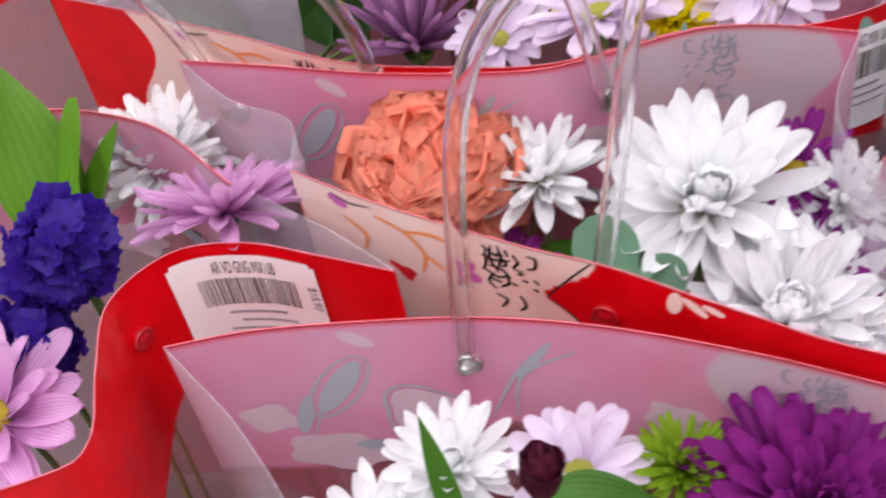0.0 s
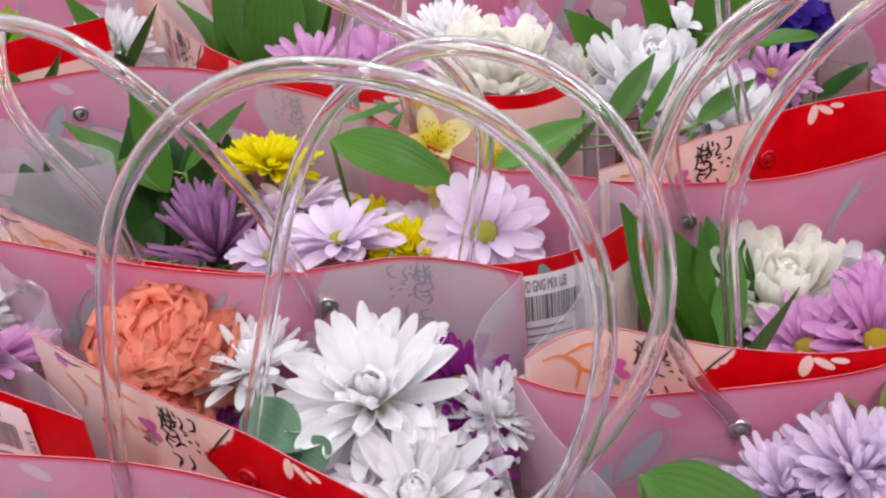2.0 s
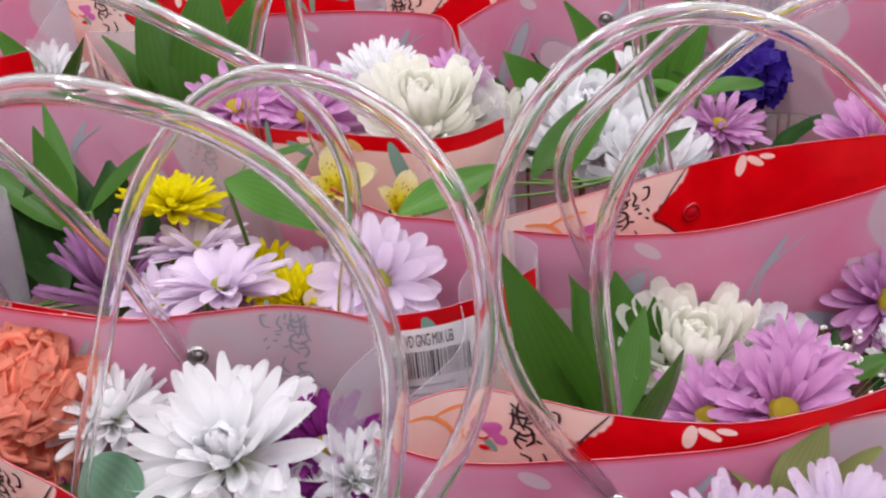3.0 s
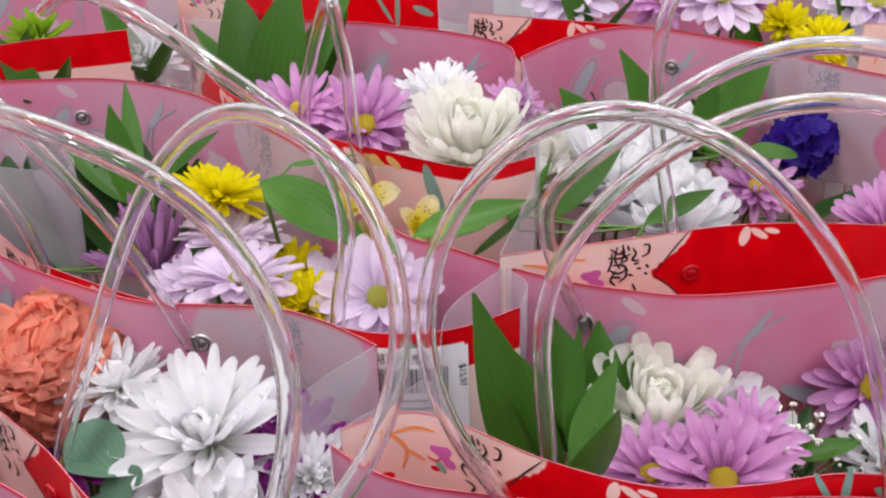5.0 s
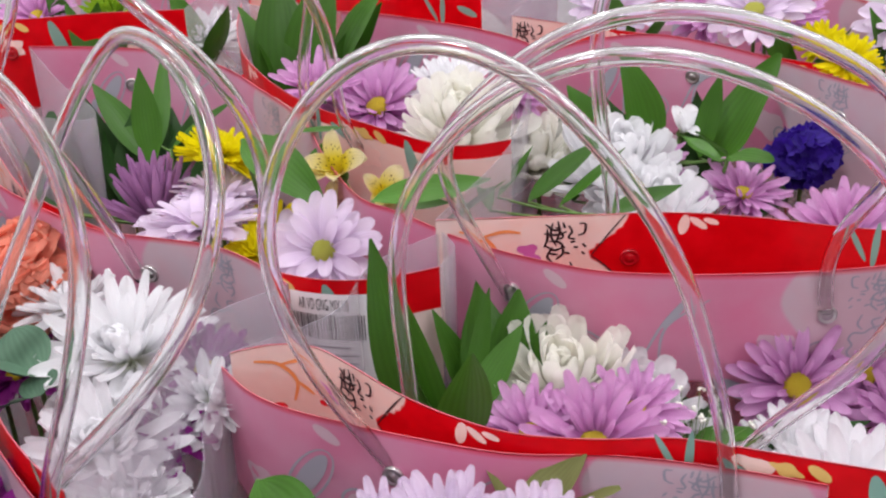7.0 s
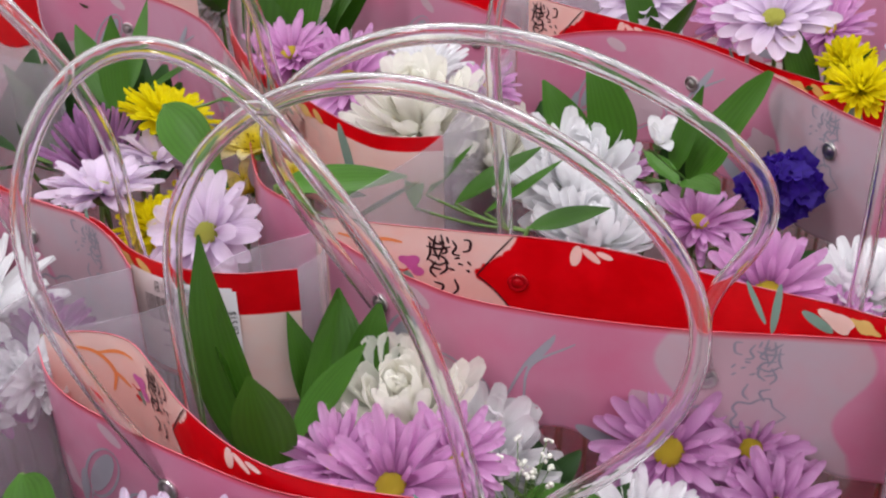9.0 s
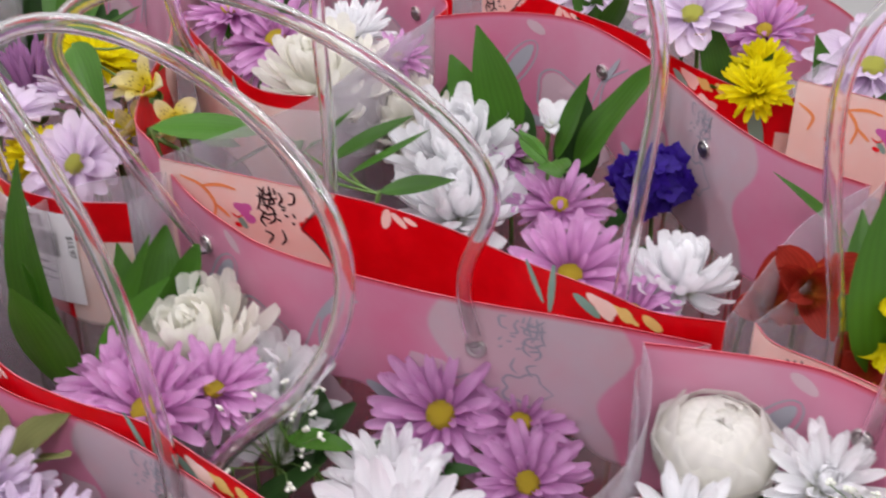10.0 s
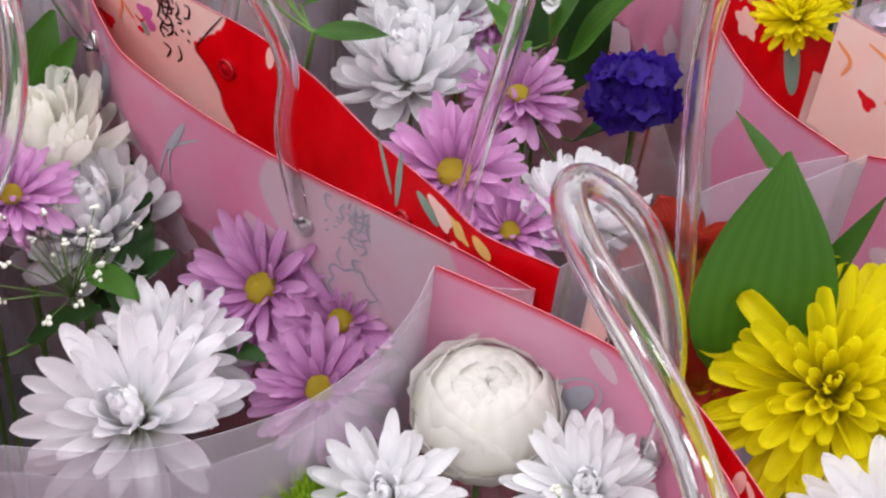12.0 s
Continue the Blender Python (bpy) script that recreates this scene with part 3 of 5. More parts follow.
def label_on(wall, u0, v0, bag_ob, flip=False, w=0.066, h=0.062):
    """A white price label on the outer face; u0 is the end where the writing begins."""
    sgn = -1

    def lab(name, material, quads, off, parent, text=""):
        bm = bmesh.new()
        for x0, y0, x1, y1 in quads:
            nx = max(1, int((x1 - x0) / 0.003))
            cols = []
            for k in range(nx + 1):
                x = x0 + (x1 - x0) * k / nx
                cols.append([bm.verts.new(wall.at(u0 + sgn * x, v0 + y, off)) for y in (y0, y1)])
            for a, b in zip(cols, cols[1:]):
                bm.faces.new((a[0], a[1], b[1], b[0]))
        return part(name, bm, material, parent, text)

    base = lab("price_label", PAPER, [(0.002, 0, w - 0.002, h), (0, 0.002, 0.002, h), (w - 0.002, 0.002, w, h)], 0.0014, bag_ob, "white paper price label with a barcode")
    rnd = random.Random(4)
    bars, x = [], 0.011
    while x < w - 0.011:
        bw = rnd.choice((0.0003, 0.0005, 0.0009))
        bars.append((x, 0.0135, x + bw, 0.03))
        x += bw + rnd.choice((0.0004, 0.0006, 0.0009))
    lab("barcode", INK, bars, 0.0018, base)
    lines = [(0.02, 0.0345, 0.046, 0.036), (0.024, 0.04, 0.05, 0.0413), (0.018, 0.0455, 0.05, 0.0466)]
    lab("small_print", V_INK, lines, 0.0018, base)
    for body, size, ox, oy, rot in (("AR VD GNG MIX UB", 0.0105, 0.019, 0.0105, 0), ("$15.97", 0.0055, w - 0.001, 0.014, 1)):
        cu = bpy.data.curves.new("writing", "FONT")
        cu.body, cu.size = body, size
        tmp = new("writing", cu)
        bpy.context.view_layer.update()
        me = bpy.data.meshes.new_from_object(tmp.evaluated_get(bpy.context.evaluated_depsgraph_get()))
        bpy.data.objects.remove(tmp)
        wide = max(vtx.co.x for vtx in me.vertices)
        for vtx in me.vertices:
            x, y = vtx.co.x * 0.028 / wide, -vtx.co.y
            if rot:
                x, y = -vtx.co.y - 0.002, vtx.co.x
                x = -x - 0.006
            vtx.co = wall.at(u0 + sgn * (ox + x), v0 + oy + y, 0.0018)
        me.name = "writing"
        mesh_part("writing", me, INK, base)
    return base

# bag rims in plan, clockwise from the back left corner
bagA, wA = add_bag("A", "pink and red printed film bag with coral carnation and white mums",
    [(-3.75, -0.91), (-3.3, -0.99), (-2.83, -1.08), (-2.35, -1.12), (-2.05, -1.11), (-1.7, -1.0), (-1.4, -0.91), (-1.1, -0.92), (-0.77, -1.0)],
    [(-0.77, -1.0), (-0.92, -1.5), (-0.74, -2.05), (-0.5, -2.76)],
    [(-0.5, -2.76), (-0.78, -2.7), (-1.06, -2.61), (-1.29, -2.5), (-1.52, -2.39), (-1.82, -2.24), (-2.15, -2.12), (-2.48, -1.98), (-2.78, -1.84), (-3.11, -1.66)],
    [(-3.11, -1.66), (-3.16, -1.36), (-3.46, -1.2), (-3.75, -0.91)], 3.15, 1.16, 2.0, [(0.22, 0.3), (1.98, 0.24)], [(1.4, 0.28)])
bagL, wL = add_bag("L", "red printed film bag with a white label, statice and daisies",
    [(-5.4, -1.5), (-4.6, -1.1), (-3.9, -1.2), (-3.4, -1.62)],
    [(-3.4, -1.62), (-2.95, -1.9), (-2.64, -2.14)],
    [(-2.64, -2.14), (-2.97, -2.04), (-3.28, -1.96), (-3.58, -2.0), (-3.78, -2.25), (-3.75, -2.57), (-3.69, -2.9), (-3.85, -3.05), (-4.6, -3.3)],
    [(-4.6, -3.3), (-5.3, -2.6), (-5.4, -1.5)], 3.05, -12.0, 2.0, (), [(1.75, 0.3)], 0.12)
bagZ, wZ = add_bag("Z", "pink film bag with magenta, lime and white mums",
    [(-3.5, -2.48), (-3.16, -2.41), (-2.68, -2.38), (-2.28, -2.38), (-1.83, -2.44), (-1.3, -2.58), (-0.84, -2.74), (-0.41, -2.87), (0.0, -2.98), (0.35, -3.05)],
    [(0.35, -3.05), (-0.1, -3.4), (-0.2, -4.0)],
    [(-0.2, -4.0), (-1.2, -4.05), (-2.2, -3.95), (-3.1, -3.85)],
    [(-3.1, -3.85), (-2.86, -3.35), (-3.1, -2.9), (-3.5, -2.48)], 3.05, 1.0, 2.1, [(1.14, 0.26), (2.95, 0.26)], [(1.4, 0.28)])
bagB, wB = add_bag("B", "pink film bag with pale lilac mums and broad leaves",
    [(-0.74, -1.57), (-0.5, -1.65), (-0.25, -1.66), (0.06, -1.6), (0.4, -1.52), (0.84, -1.38), (1.25, -1.14), (1.7, -0.96), (2.1, -0.84)],
    [(2.1, -0.84), (2.25, -1.4), (2.1, -2.1)],
    [(2.1, -2.1), (1.3, -2.4), (0.5, -2.65), (-0.1, -2.8)],
    [(-0.1, -2.8), (-0.2, -2.3), (-0.5, -1.95), (-0.74, -1.57)], 2.98, 1.0, 2.0, [(1.06, 0.25), (2.52, 0.25)], [(1.3, 0.28)])
bagC, wC = add_bag("C", "red and peach printed film bag with lilac daisies and yellow mum",
    [(-4.88, 0.72), (-4.4, 0.98), (-3.9, 1.17), (-3.3, 1.18), (-2.74, 1.0), (-2.14, 0.75), (-1.62, 0.36), (-1.14, 0.07), (-0.84, 0.04), (-0.5, -0.01)],
    [(-0.5, -0.01), (-0.3, -0.14), (-0.26, -0.35)],
    [(-0.26, -0.35), (-0.45, -0.6), (-0.69, -0.77), (-1.0, -0.85), (-1.4, -0.82), (-1.75, -0.92), (-2.1, -1.01), (-2.5, -0.99), (-3.0, -0.91), (-3.5, -0.69), (-4.0, -0.48), (-4.6, -0.25)],
    [(-4.6, -0.25), (-3.6, -0.1), (-3.45, 0.1), (-4.1, 0.35), (-4.88, 0.72)], 3.08, 1.72, 2.2, [(0.8, 0.3)], [(2.0, 0.28)], 0.3)
bagE, wE = add_bag("E", "pink and red film bag with orchid daisies and green leaves",
    [(-0.47, -0.012), (-0.1, -0.02), (0.23, 0.02), (0.53, 0.09), (0.92, 0.29), (1.29, 0.53), (1.58, 0.75), (1.8, 0.94), (2.08, 1.17), (2.42, 1.43)],
    [(2.42, 1.43), (2.35, 1.06), (2.59, 0.83), (2.81, 0.6), (2.97, 0.29), (3.02, -0.15), (2.9, -0.58)],
    [(2.9, -0.58), (2.6, -0.64), (2.34, -0.72), (2.08, -0.8), (1.81, -0.88), (1.47, -0.99), (1.16, -1.19), (0.85, -1.34), (0.56, -1.39), (0.22, -1.38), (-0.1, -1.32), (-0.36, -1.29), (-0.55, -1.38), (-0.69, -1.55)],
    [(-0.69, -1.55), (-0.48, -1.0), (-0.6, -0.5), (-0.47, -0.012)], 3.07, 0.86, 2.0, [(0.46, 0.24), (2.2, 0.28)], [(1.14, 0.3)])
bagF, wF = add_bag("F", "red and peach printed film bag with white mums and violet statice",
    [(-1.28, 2.35), (-1.07, 2.8), (-0.72, 3.12), (-0.25, 3.16), (0.32, 3.09), (0.8, 2.98), (1.2, 2.93), (1.53, 2.94), (1.94, 3.07)],
    [(1.94, 3.07), (2.0, 2.5), (2.2, 2.0), (2.41, 1.52)],
    [(2.41, 1.52), (2.16, 1.29), (1.89, 1.2), (1.48, 1.04), (1.01, 0.89), (0.59, 0.7), (0.2, 0.43), (-0.19, 0.16), (-0.49, -0.05)],
    [(-0.49, -0.05), (-0.62, 0.9), (-0.9, 1.6), (-1.28, 2.35)], 3.16, 0.88, 2.0, [(1.3, 0.28), (2.5, 0.28)], [(1.1, 0.28), (2.5, 0.28)])
bagH, wH = add_bag("H", "pink film bag with white rose and white mums",
    [(2.39, 1.02), (2.58, 1.21), (2.76, 1.38), (2.97, 1.54), (3.23, 1.62), (3.47, 1.65), (3.73, 1.64), (4.3, 1.5), (4.9, 1.3)],
    [(4.9, 1.3), (4.95, 0.7), (4.8, 0.0)],
    [(4.8, 0.0), (4.2, -0.4), (3.5, -0.75), (2.93, -0.6)],
    [(2.93, -0.6), (3.05, -0.15), (3.0, 0.3), (2.84, 0.62), (2.62, 0.86), (2.39, 1.02)], 3.24, 1.0, 2.0, [(1.02, 0.26), (2.4, 0.26)], [(1.2, 0.28)], 0.3)
bagI, wI = add_bag("I", "red and peach printed film bag with yellow mum and red alstroemeria",
    [(1.97, 3.15), (2.16, 3.44), (2.6, 3.65), (3.4, 3.7), (4.4, 3.5)],
    [(4.4, 3.5), (4.7, 2.6), (4.6, 1.9)],
    [(4.6, 1.9), (4.1, 1.78), (3.6, 1.78), (3.2, 1.74), (2.9, 1.66), (2.66, 1.58), (2.5, 1.62)],
    [(2.5, 1.62), (2.4, 2.1), (2.15, 2.6), (1.97, 3.15)], 3.17, 0.5, 2.0, (), [(1.2, 0.28)])
bagG, wG = add_bag("G", "red and peach film bag with orchid daisies and cream mum",
    [(-3.15, 2.45), (-2.8, 2.56), (-2.4, 2.62), (-1.95, 2.66), (-1.5, 2.6), (-1.34, 2.4)],
    [(-1.34, 2.4), (-1.1, 1.8), (-0.72, 1.12)],
    [(-0.72, 1.12), (-0.9, 0.92), (-1.13, 0.83), (-1.68, 0.85), (-2.2, 0.9), (-2.7, 1.07), (-3.2, 1.35), (-3.63, 1.74), (-4.0, 2.2)],
    [(-4.0, 2.2), (-3.6, 2.25), (-3.15, 2.45)], 3.12, 0.8, 2.0, [(1.2, 0.26)], [(1.0, 0.28)], band=(1.0, 4.8, 0.09))
bagJ, wJ = add_bag("J", "peach printed film bag with lilac and yellow daisies",
    [(0.4, 5.2), (1.2, 5.35), (2.2, 5.4), (3.2, 5.2)],
    [(3.2, 5.2), (3.4, 4.7), (3.3, 4.2)],
    [(3.3, 4.2), (2.6, 4.25), (2.0, 4.15), (1.63, 4.02), (1.44, 3.91), (1.1, 3.76), (0.86, 3.65)],
    [(0.86, 3.65), (0.7, 4.2), (0.5, 4.7), (0.4, 5.2)], 3.2, 0.95, 2.0, (), [(1.2, 0.28)])
bagM, wM = add_bag("M", "red printed film bag with leafy green stems behind other bags",
    [(-6.6, 2.2), (-5.8, 2.6), (-5.0, 2.75), (-4.4, 2.7)],
    [(-4.4, 2.7), (-4.3, 2.2), (-4.15, 1.7)],
    [(-4.15, 1.7), (-4.35, 1.55), (-4.7, 1.3), (-5.2, 0.85), (-5.8, 0.6), (-6.6, 0.5)],
    [(-6.6, 0.5), (-6.8, 1.2), (-6.6, 2.2)], 3.2, -0.6, 2.0, (), [(1.4, 0.28)])
bagN, wN = add_bag("N", "red printed film bag at the back of the display with daisies",
    [(-1.9, 5.1), (-1.0, 5.3), (-0.2, 5.2), (0.35, 5.0)],
    [(0.35, 5.0), (0.6, 4.4), (0.75, 3.8)],
    [(0.75, 3.8), (0.5, 3.62), (0.0, 3.56), (-0.6, 3.58), (-1.1, 3.5), (-1.7, 3.4), (-2.1, 3.35)],
    [(-2.1, 3.25), (-2.2, 4.0), (-2.1, 4.6), (-1.9, 5.1)], 2.98, 0.3, 2.0, (), [(1.0, 0.28)])
bagO, wO = add_bag("O", "red printed film bag at the back with lilac flowers",
    [(-5.2, 4.6), (-4.2, 4.8), (-3.2, 4.7), (-2.4, 4.6)],
    [(-2.4, 4.6), (-2.2, 4.0), (-2.3, 3.2)],
    [(-2.3, 3.2), (-2.8, 2.95), (-3.4, 2.9), (-4.2, 3.0), (-5.0, 3.1)],
    [(-5.0, 3.1), (-5.3, 3.9), (-5.2, 4.6)], 3.15, 0.9, 2.0, (), [(1.2, 0.28)])

label_on(wC["front_panel"][0], 0.098, 0.0085, bagC)
label_on(wL["front_panel"][0], 0.103, 0.006, bagL)

handle([(0.29, -1.51, 2.72), (0.0, -1.73, 3.34), (-0.13, -1.81, 3.96), (-0.04, -1.67, 4.5), (0.3, -1.45, 4.87), (0.79, -1.31, 4.84), (1.15, -1.23, 4.54), (1.47, -1.06, 3.97), (1.72, -0.98, 3.0), (1.73, -1.0, 2.75)], bagB)
handle([(0.27, -1.34, 2.75), (0.26, -1.34, 3.07), (0.2, -1.31, 3.92), (0.51, -1.19, 4.48), (0.96, -0.95, 4.76), (1.44, -0.62, 4.68), (1.92, -0.37, 4.36), (2.24, -0.35, 3.98), (2.16, -0.55, 3.53), (1.7, -0.7, 2.98), (1.6, -0.8, 2.75)], bagE)
handle([(-0.01, -0.03, 2.8), (-0.09, -0.54, 3.81), (0.33, -0.79, 4.39), (0.75, -0.6, 4.75), (1.24, -0.13, 4.71), (1.83, 0.33, 4.32), (1.87, 0.59, 3.84), (1.53, 0.6, 3.31), (1.53, 0.71, 2.82)], bagE)
handle([(-2.38, -2.42, 2.79), (-2.37, -2.41, 2.92), (-2.26, -2.2, 4.06), (-1.8, -2.36, 4.74), (-1.24, -2.68, 5.17), (-0.84, -2.84, 5.24), (-0.52, -2.61, 4.98), (-0.2, -2.63, 4.49), (-0.21, -2.79, 3.91), (-0.5, -2.84, 3.2), (-0.6, -2.83, 2.8)], bagZ)
handle([(-1.88, -2.18, 2.8), (-1.84, -2.14, 3.06), (-1.74, -1.84, 3.57), (-1.66, -1.55, 4.05), (-1.37, -1.5, 4.46), (-0.9, -1.66, 4.76), (-0.35, -1.84, 4.68), (-0.04, -2.09, 4.32), (-0.03, -2.44, 3.85), (-0.5, -2.68, 3.25), (-0.92, -2.64, 2.8)], bagA)
handle([(-1.82, -1.09, 2.9), (-1.91, -1.34, 3.67), (-2.02, -1.61, 4.24), (-2.25, -1.67, 4.57), (-2.71, -1.36, 4.61), (-3.4, -0.95, 4.45), (-4.1, -0.7, 3.95), (-4.05, -0.6, 3.45), (-3.75, -0.7, 3.05), (-3.57, -0.97, 2.84)], bagA)
handle([(-2.88, -0.9, 2.85), (-2.88, -0.94, 3.19), (-2.96, -1.01, 3.57), (-3.21, -1.03, 3.84), (-3.44, -0.82, 4.06), (-3.6, -0.41, 4.14), (-3.9, 0.0, 4.0), (-4.25, 0.1, 3.5), (-4.4, -0.15, 2.9)], bagC)
handle([(-2.9, -0.5, 4.4), (-2.3, -0.95, 4.78), (-1.9, -1.15, 4.86), (-1.58, -1.23, 4.8), (-1.2, -1.3, 4.63), (-0.97, -1.15, 4.4), (-0.9, -0.93, 3.84), (-1.1, -0.8, 3.15), (-1.15, -0.72, 2.8)], bagC)
handle([(5.0, 0.6, 4.0), (4.62, 0.82, 4.55), (4.32, 0.72, 4.75), (4.0, 0.71, 4.73), (3.64, 0.8, 4.66), (3.53, 0.92, 4.6), (3.6, 1.05, 4.5), (3.52, 1.18, 4.32), (3.4, 1.42, 3.79), (3.27, 1.58, 3.2), (3.22, 1.6, 2.95)], bagH)
handle([(0.32, 0.56, 2.85), (0.31, 0.61, 3.11), (0.17, 0.69, 3.46), (0.12, 0.68, 3.88), (0.12, 0.68, 4.38), (0.4, 0.8, 4.85), (0.9, 1.05, 5.05), (1.5, 1.3, 5.0), (1.82, 1.41, 4.69), (1.85, 1.49, 4.18), (1.91, 1.36, 3.64), (1.95, 1.28, 3.15), (1.95, 1.24, 2.88)], bagF)
handle([(2.83, 1.76, 2.75), (2.81, 1.88, 2.98), (2.71, 1.84, 3.5), (2.62, 1.79, 4.04), (2.6, 1.78, 4.6), (2.9, 1.9, 5.0), (3.5, 2.0, 5.05), (4.0, 2.0, 4.7), (4.2, 1.95, 4.0), (4.2, 1.85, 2.8)], bagI)
handle([(-2.2, 0.92, 2.85), (-2.17, 0.8, 3.31), (-1.95, 0.73, 3.96), (-1.67, 0.42, 4.34), (-1.5, 0.1, 4.46), (-1.5, 0.12, 4.3), (-1.61, 0.36, 4.12), (-1.68, 0.57, 3.75), (-1.75, 0.67, 3.22), (-1.75, 0.88, 2.85)], bagG)

# ---------------------------------------------------------------- plant meshes


def petal_mesh(name, w, cup=0.15, bend=0.2, tip=1.0, curl=0.0, nu=7, nv=3, frill=0.0, seed=0, notch=0.0, root=0.25, freq=9.0, teeth=0.0):
    """A petal of unit length along +x, hollow side up. w: width; cup: how far its sides rise; bend: rise towards the tip."""
    rnd = random.Random(seed)
    verts, uvs, faces = [], [], []
    ph = rnd.uniform(0, 6)
    for i in range(nu + 1):
        s = math.sin(i / nu * math.pi / 2)
        shape = (root + (1 - root) * math.sin(min(1.0, s / 0.62) * math.pi / 2)) * (1 if s < 0.62 else math.sqrt(max(0.0, 1 - ((s - 0.62) / 0.38) ** 2)) ** tip)
        half = max(w * 0.5 * shape, w * 0.02)
        for j in range(nv):
            t = 2 * j / (nv - 1) - 1
            x = s - (notch * (1 - abs(t)) if i == nu else 0)
            z = bend * s * s + cup * w * t * t * (1 - 0.5 * s) - curl * max(0, s - 0.6) ** 2 * 3
            z += frill * s**3 * math.sin(t * freq + ph) + frill * 0.45 * s**4 * math.sin(t * freq * 2.1 + 2 * ph)
            x += frill * 0.5 * s * math.sin(t * 13 + ph) + (teeth * (1 if j % 2 else -1) * s**6)
            verts.append((x, half * t, z))
            uvs.append((s, j / (nv - 1)))
    for i in range(nu):
        for j in range(nv - 1):
            a = i * nv + j
            faces.append((a, a + nv, a + nv + 1, a + 1))
    me = bpy.data.meshes.new(name)
    me.from_pydata(verts, [], faces)
    lay = me.uv_layers.new(name="uv")
    idx = np.empty(len(me.loops), int)
    me.loops.foreach_get("vertex_index", idx)
    lay.data.foreach_set("uv", np.array(uvs, np.float32)[idx].ravel())
    return smooth(me)


MESHES = {}


def shaped(key, material, make):
    """A mesh made once for each shape and material."""
    if (key, material.name) not in MESHES:
        me = make()
        me.materials.append(material)
        MESHES[key, material.name] = me
    return MESHES[key, material.name]


def dome_mesh(r, h, seed=0):
    rnd = random.Random(seed)
    bm = lathe([(r * math.sin(a), h * math.cos(a)) for a in np.linspace(math.pi / 2, 0.0, 7)], 18)
    for v in bm.verts:
        v.co += Vector([rnd.uniform(-1, 1) * r * 0.05 for _ in range(3)])
    me = bpy.data.meshes.new("disc")
    bm.to_mesh(me)
    bm.free()
    return smooth(me)


# rings of a flower head: count, length (share of the radius), elevation in degrees, start radius, petal key
FORMS = {
    "daisy": dict(rings=[(13, 1.0, 6, 0.06, "d0"), (12, 0.95, 19, 0.05, "d1"), (8, 0.8, 34, 0.05, "d0")], disc=(0.2, 0.1)),
    "open_mum": dict(rings=[(13, 1.0, -5, 0.05, "m0"), (14, 1.0, 9, 0.05, "m1"), (13, 0.98, 23, 0.05, "m0"), (11, 0.92, 38, 0.05, "m1"), (8, 0.78, 54, 0.05, "m0")], heart=[(10, 0.5, 60, 0.07, "m2"), (9, 0.45, 71, 0.05, "m2"), (7, 0.42, 82, 0.03, "m2")], disc=None),
    "orchid": dict(rings=[(20, 1.0, 0, 0.08, "o0"), (19, 0.96, 13, 0.08, "o1"), (15, 0.84, 27, 0.08, "o0"), (10, 0.6, 44, 0.1, "o1")], disc=(0.2, 0.12)),
    "cushion": dict(rings=[(21, 1.0, -14, 0.05, "c0"), (22, 0.98, 2, 0.05, "c1"), (20, 0.94, 17, 0.05, "c0"), (17, 0.87, 32, 0.04, "c1"), (14, 0.77, 47, 0.03, "c0")], heart=[(11, 0.66, 61, 0.03, "c1"), (9, 0.56, 72, 0.02, "c0"), (6, 0.48, 83, 0.01, "c1")], disc=None),
    "incurve": dict(rings=[(17, 1.0, -8, 0.05, "i0"), (17, 0.97, 10, 0.05, "i1"), (15, 0.92, 27, 0.05, "i0"), (13, 0.86, 43, 0.05, "i1")], heart=[(11, 0.8, 57, 0.04, "i0"), (9, 0.74, 69, 0.03, "i1"), (6, 0.7, 81, 0.02, "i0")], disc=None),
    "dense_mum": dict(rings=[(25, 1.0, -12, 0.05, "n0"), (25, 0.98, 2, 0.05, "n1"), (23, 0.92, 15, 0.05, "n0"), (20, 0.83, 28, 0.05, "n1"), (17, 0.72, 41, 0.05, "n0")], heart=[(15, 0.6, 53, 0.05, "n1"), (12, 0.5, 65, 0.04, "n0"), (9, 0.42, 77, 0.03, "n1"), (5, 0.38, 86, 0.01, "n0")], disc=None),
    "spider": dict(rings=[(13, 0.9, 24, 0.03, "s0"), (15, 1.0, 40, 0.03, "s1"), (15, 1.0, 54, 0.03, "s0"), (12, 0.98, 67, 0.02, "s1"), (8, 0.95, 79, 0.02, "s0")], disc=None),
    "button": dict(rings=[(16, 0.95, -5, 0.05, "b0"), (16, 0.97, 12, 0.05, "b0"), (15, 0.97, 29, 0.05, "b0"), (13, 0.95, 46, 0.04, "b0"), (10, 0.9, 63, 0.03, "b0"), (6, 0.87, 79, 0.02, "b0")], disc=None),
    "carnation": dict(rings=[], disc=None),
    "rose": dict(rings=[], disc=None),
    "florets": dict(rings=[], disc=None),
    "trumpet": dict(rings=[(3, 1.0, 52, 0.0, "t0"), (3, 0.95, 60, 0.0, "t1")], disc=None),
    "bud": dict(rings=[], disc=None),
}
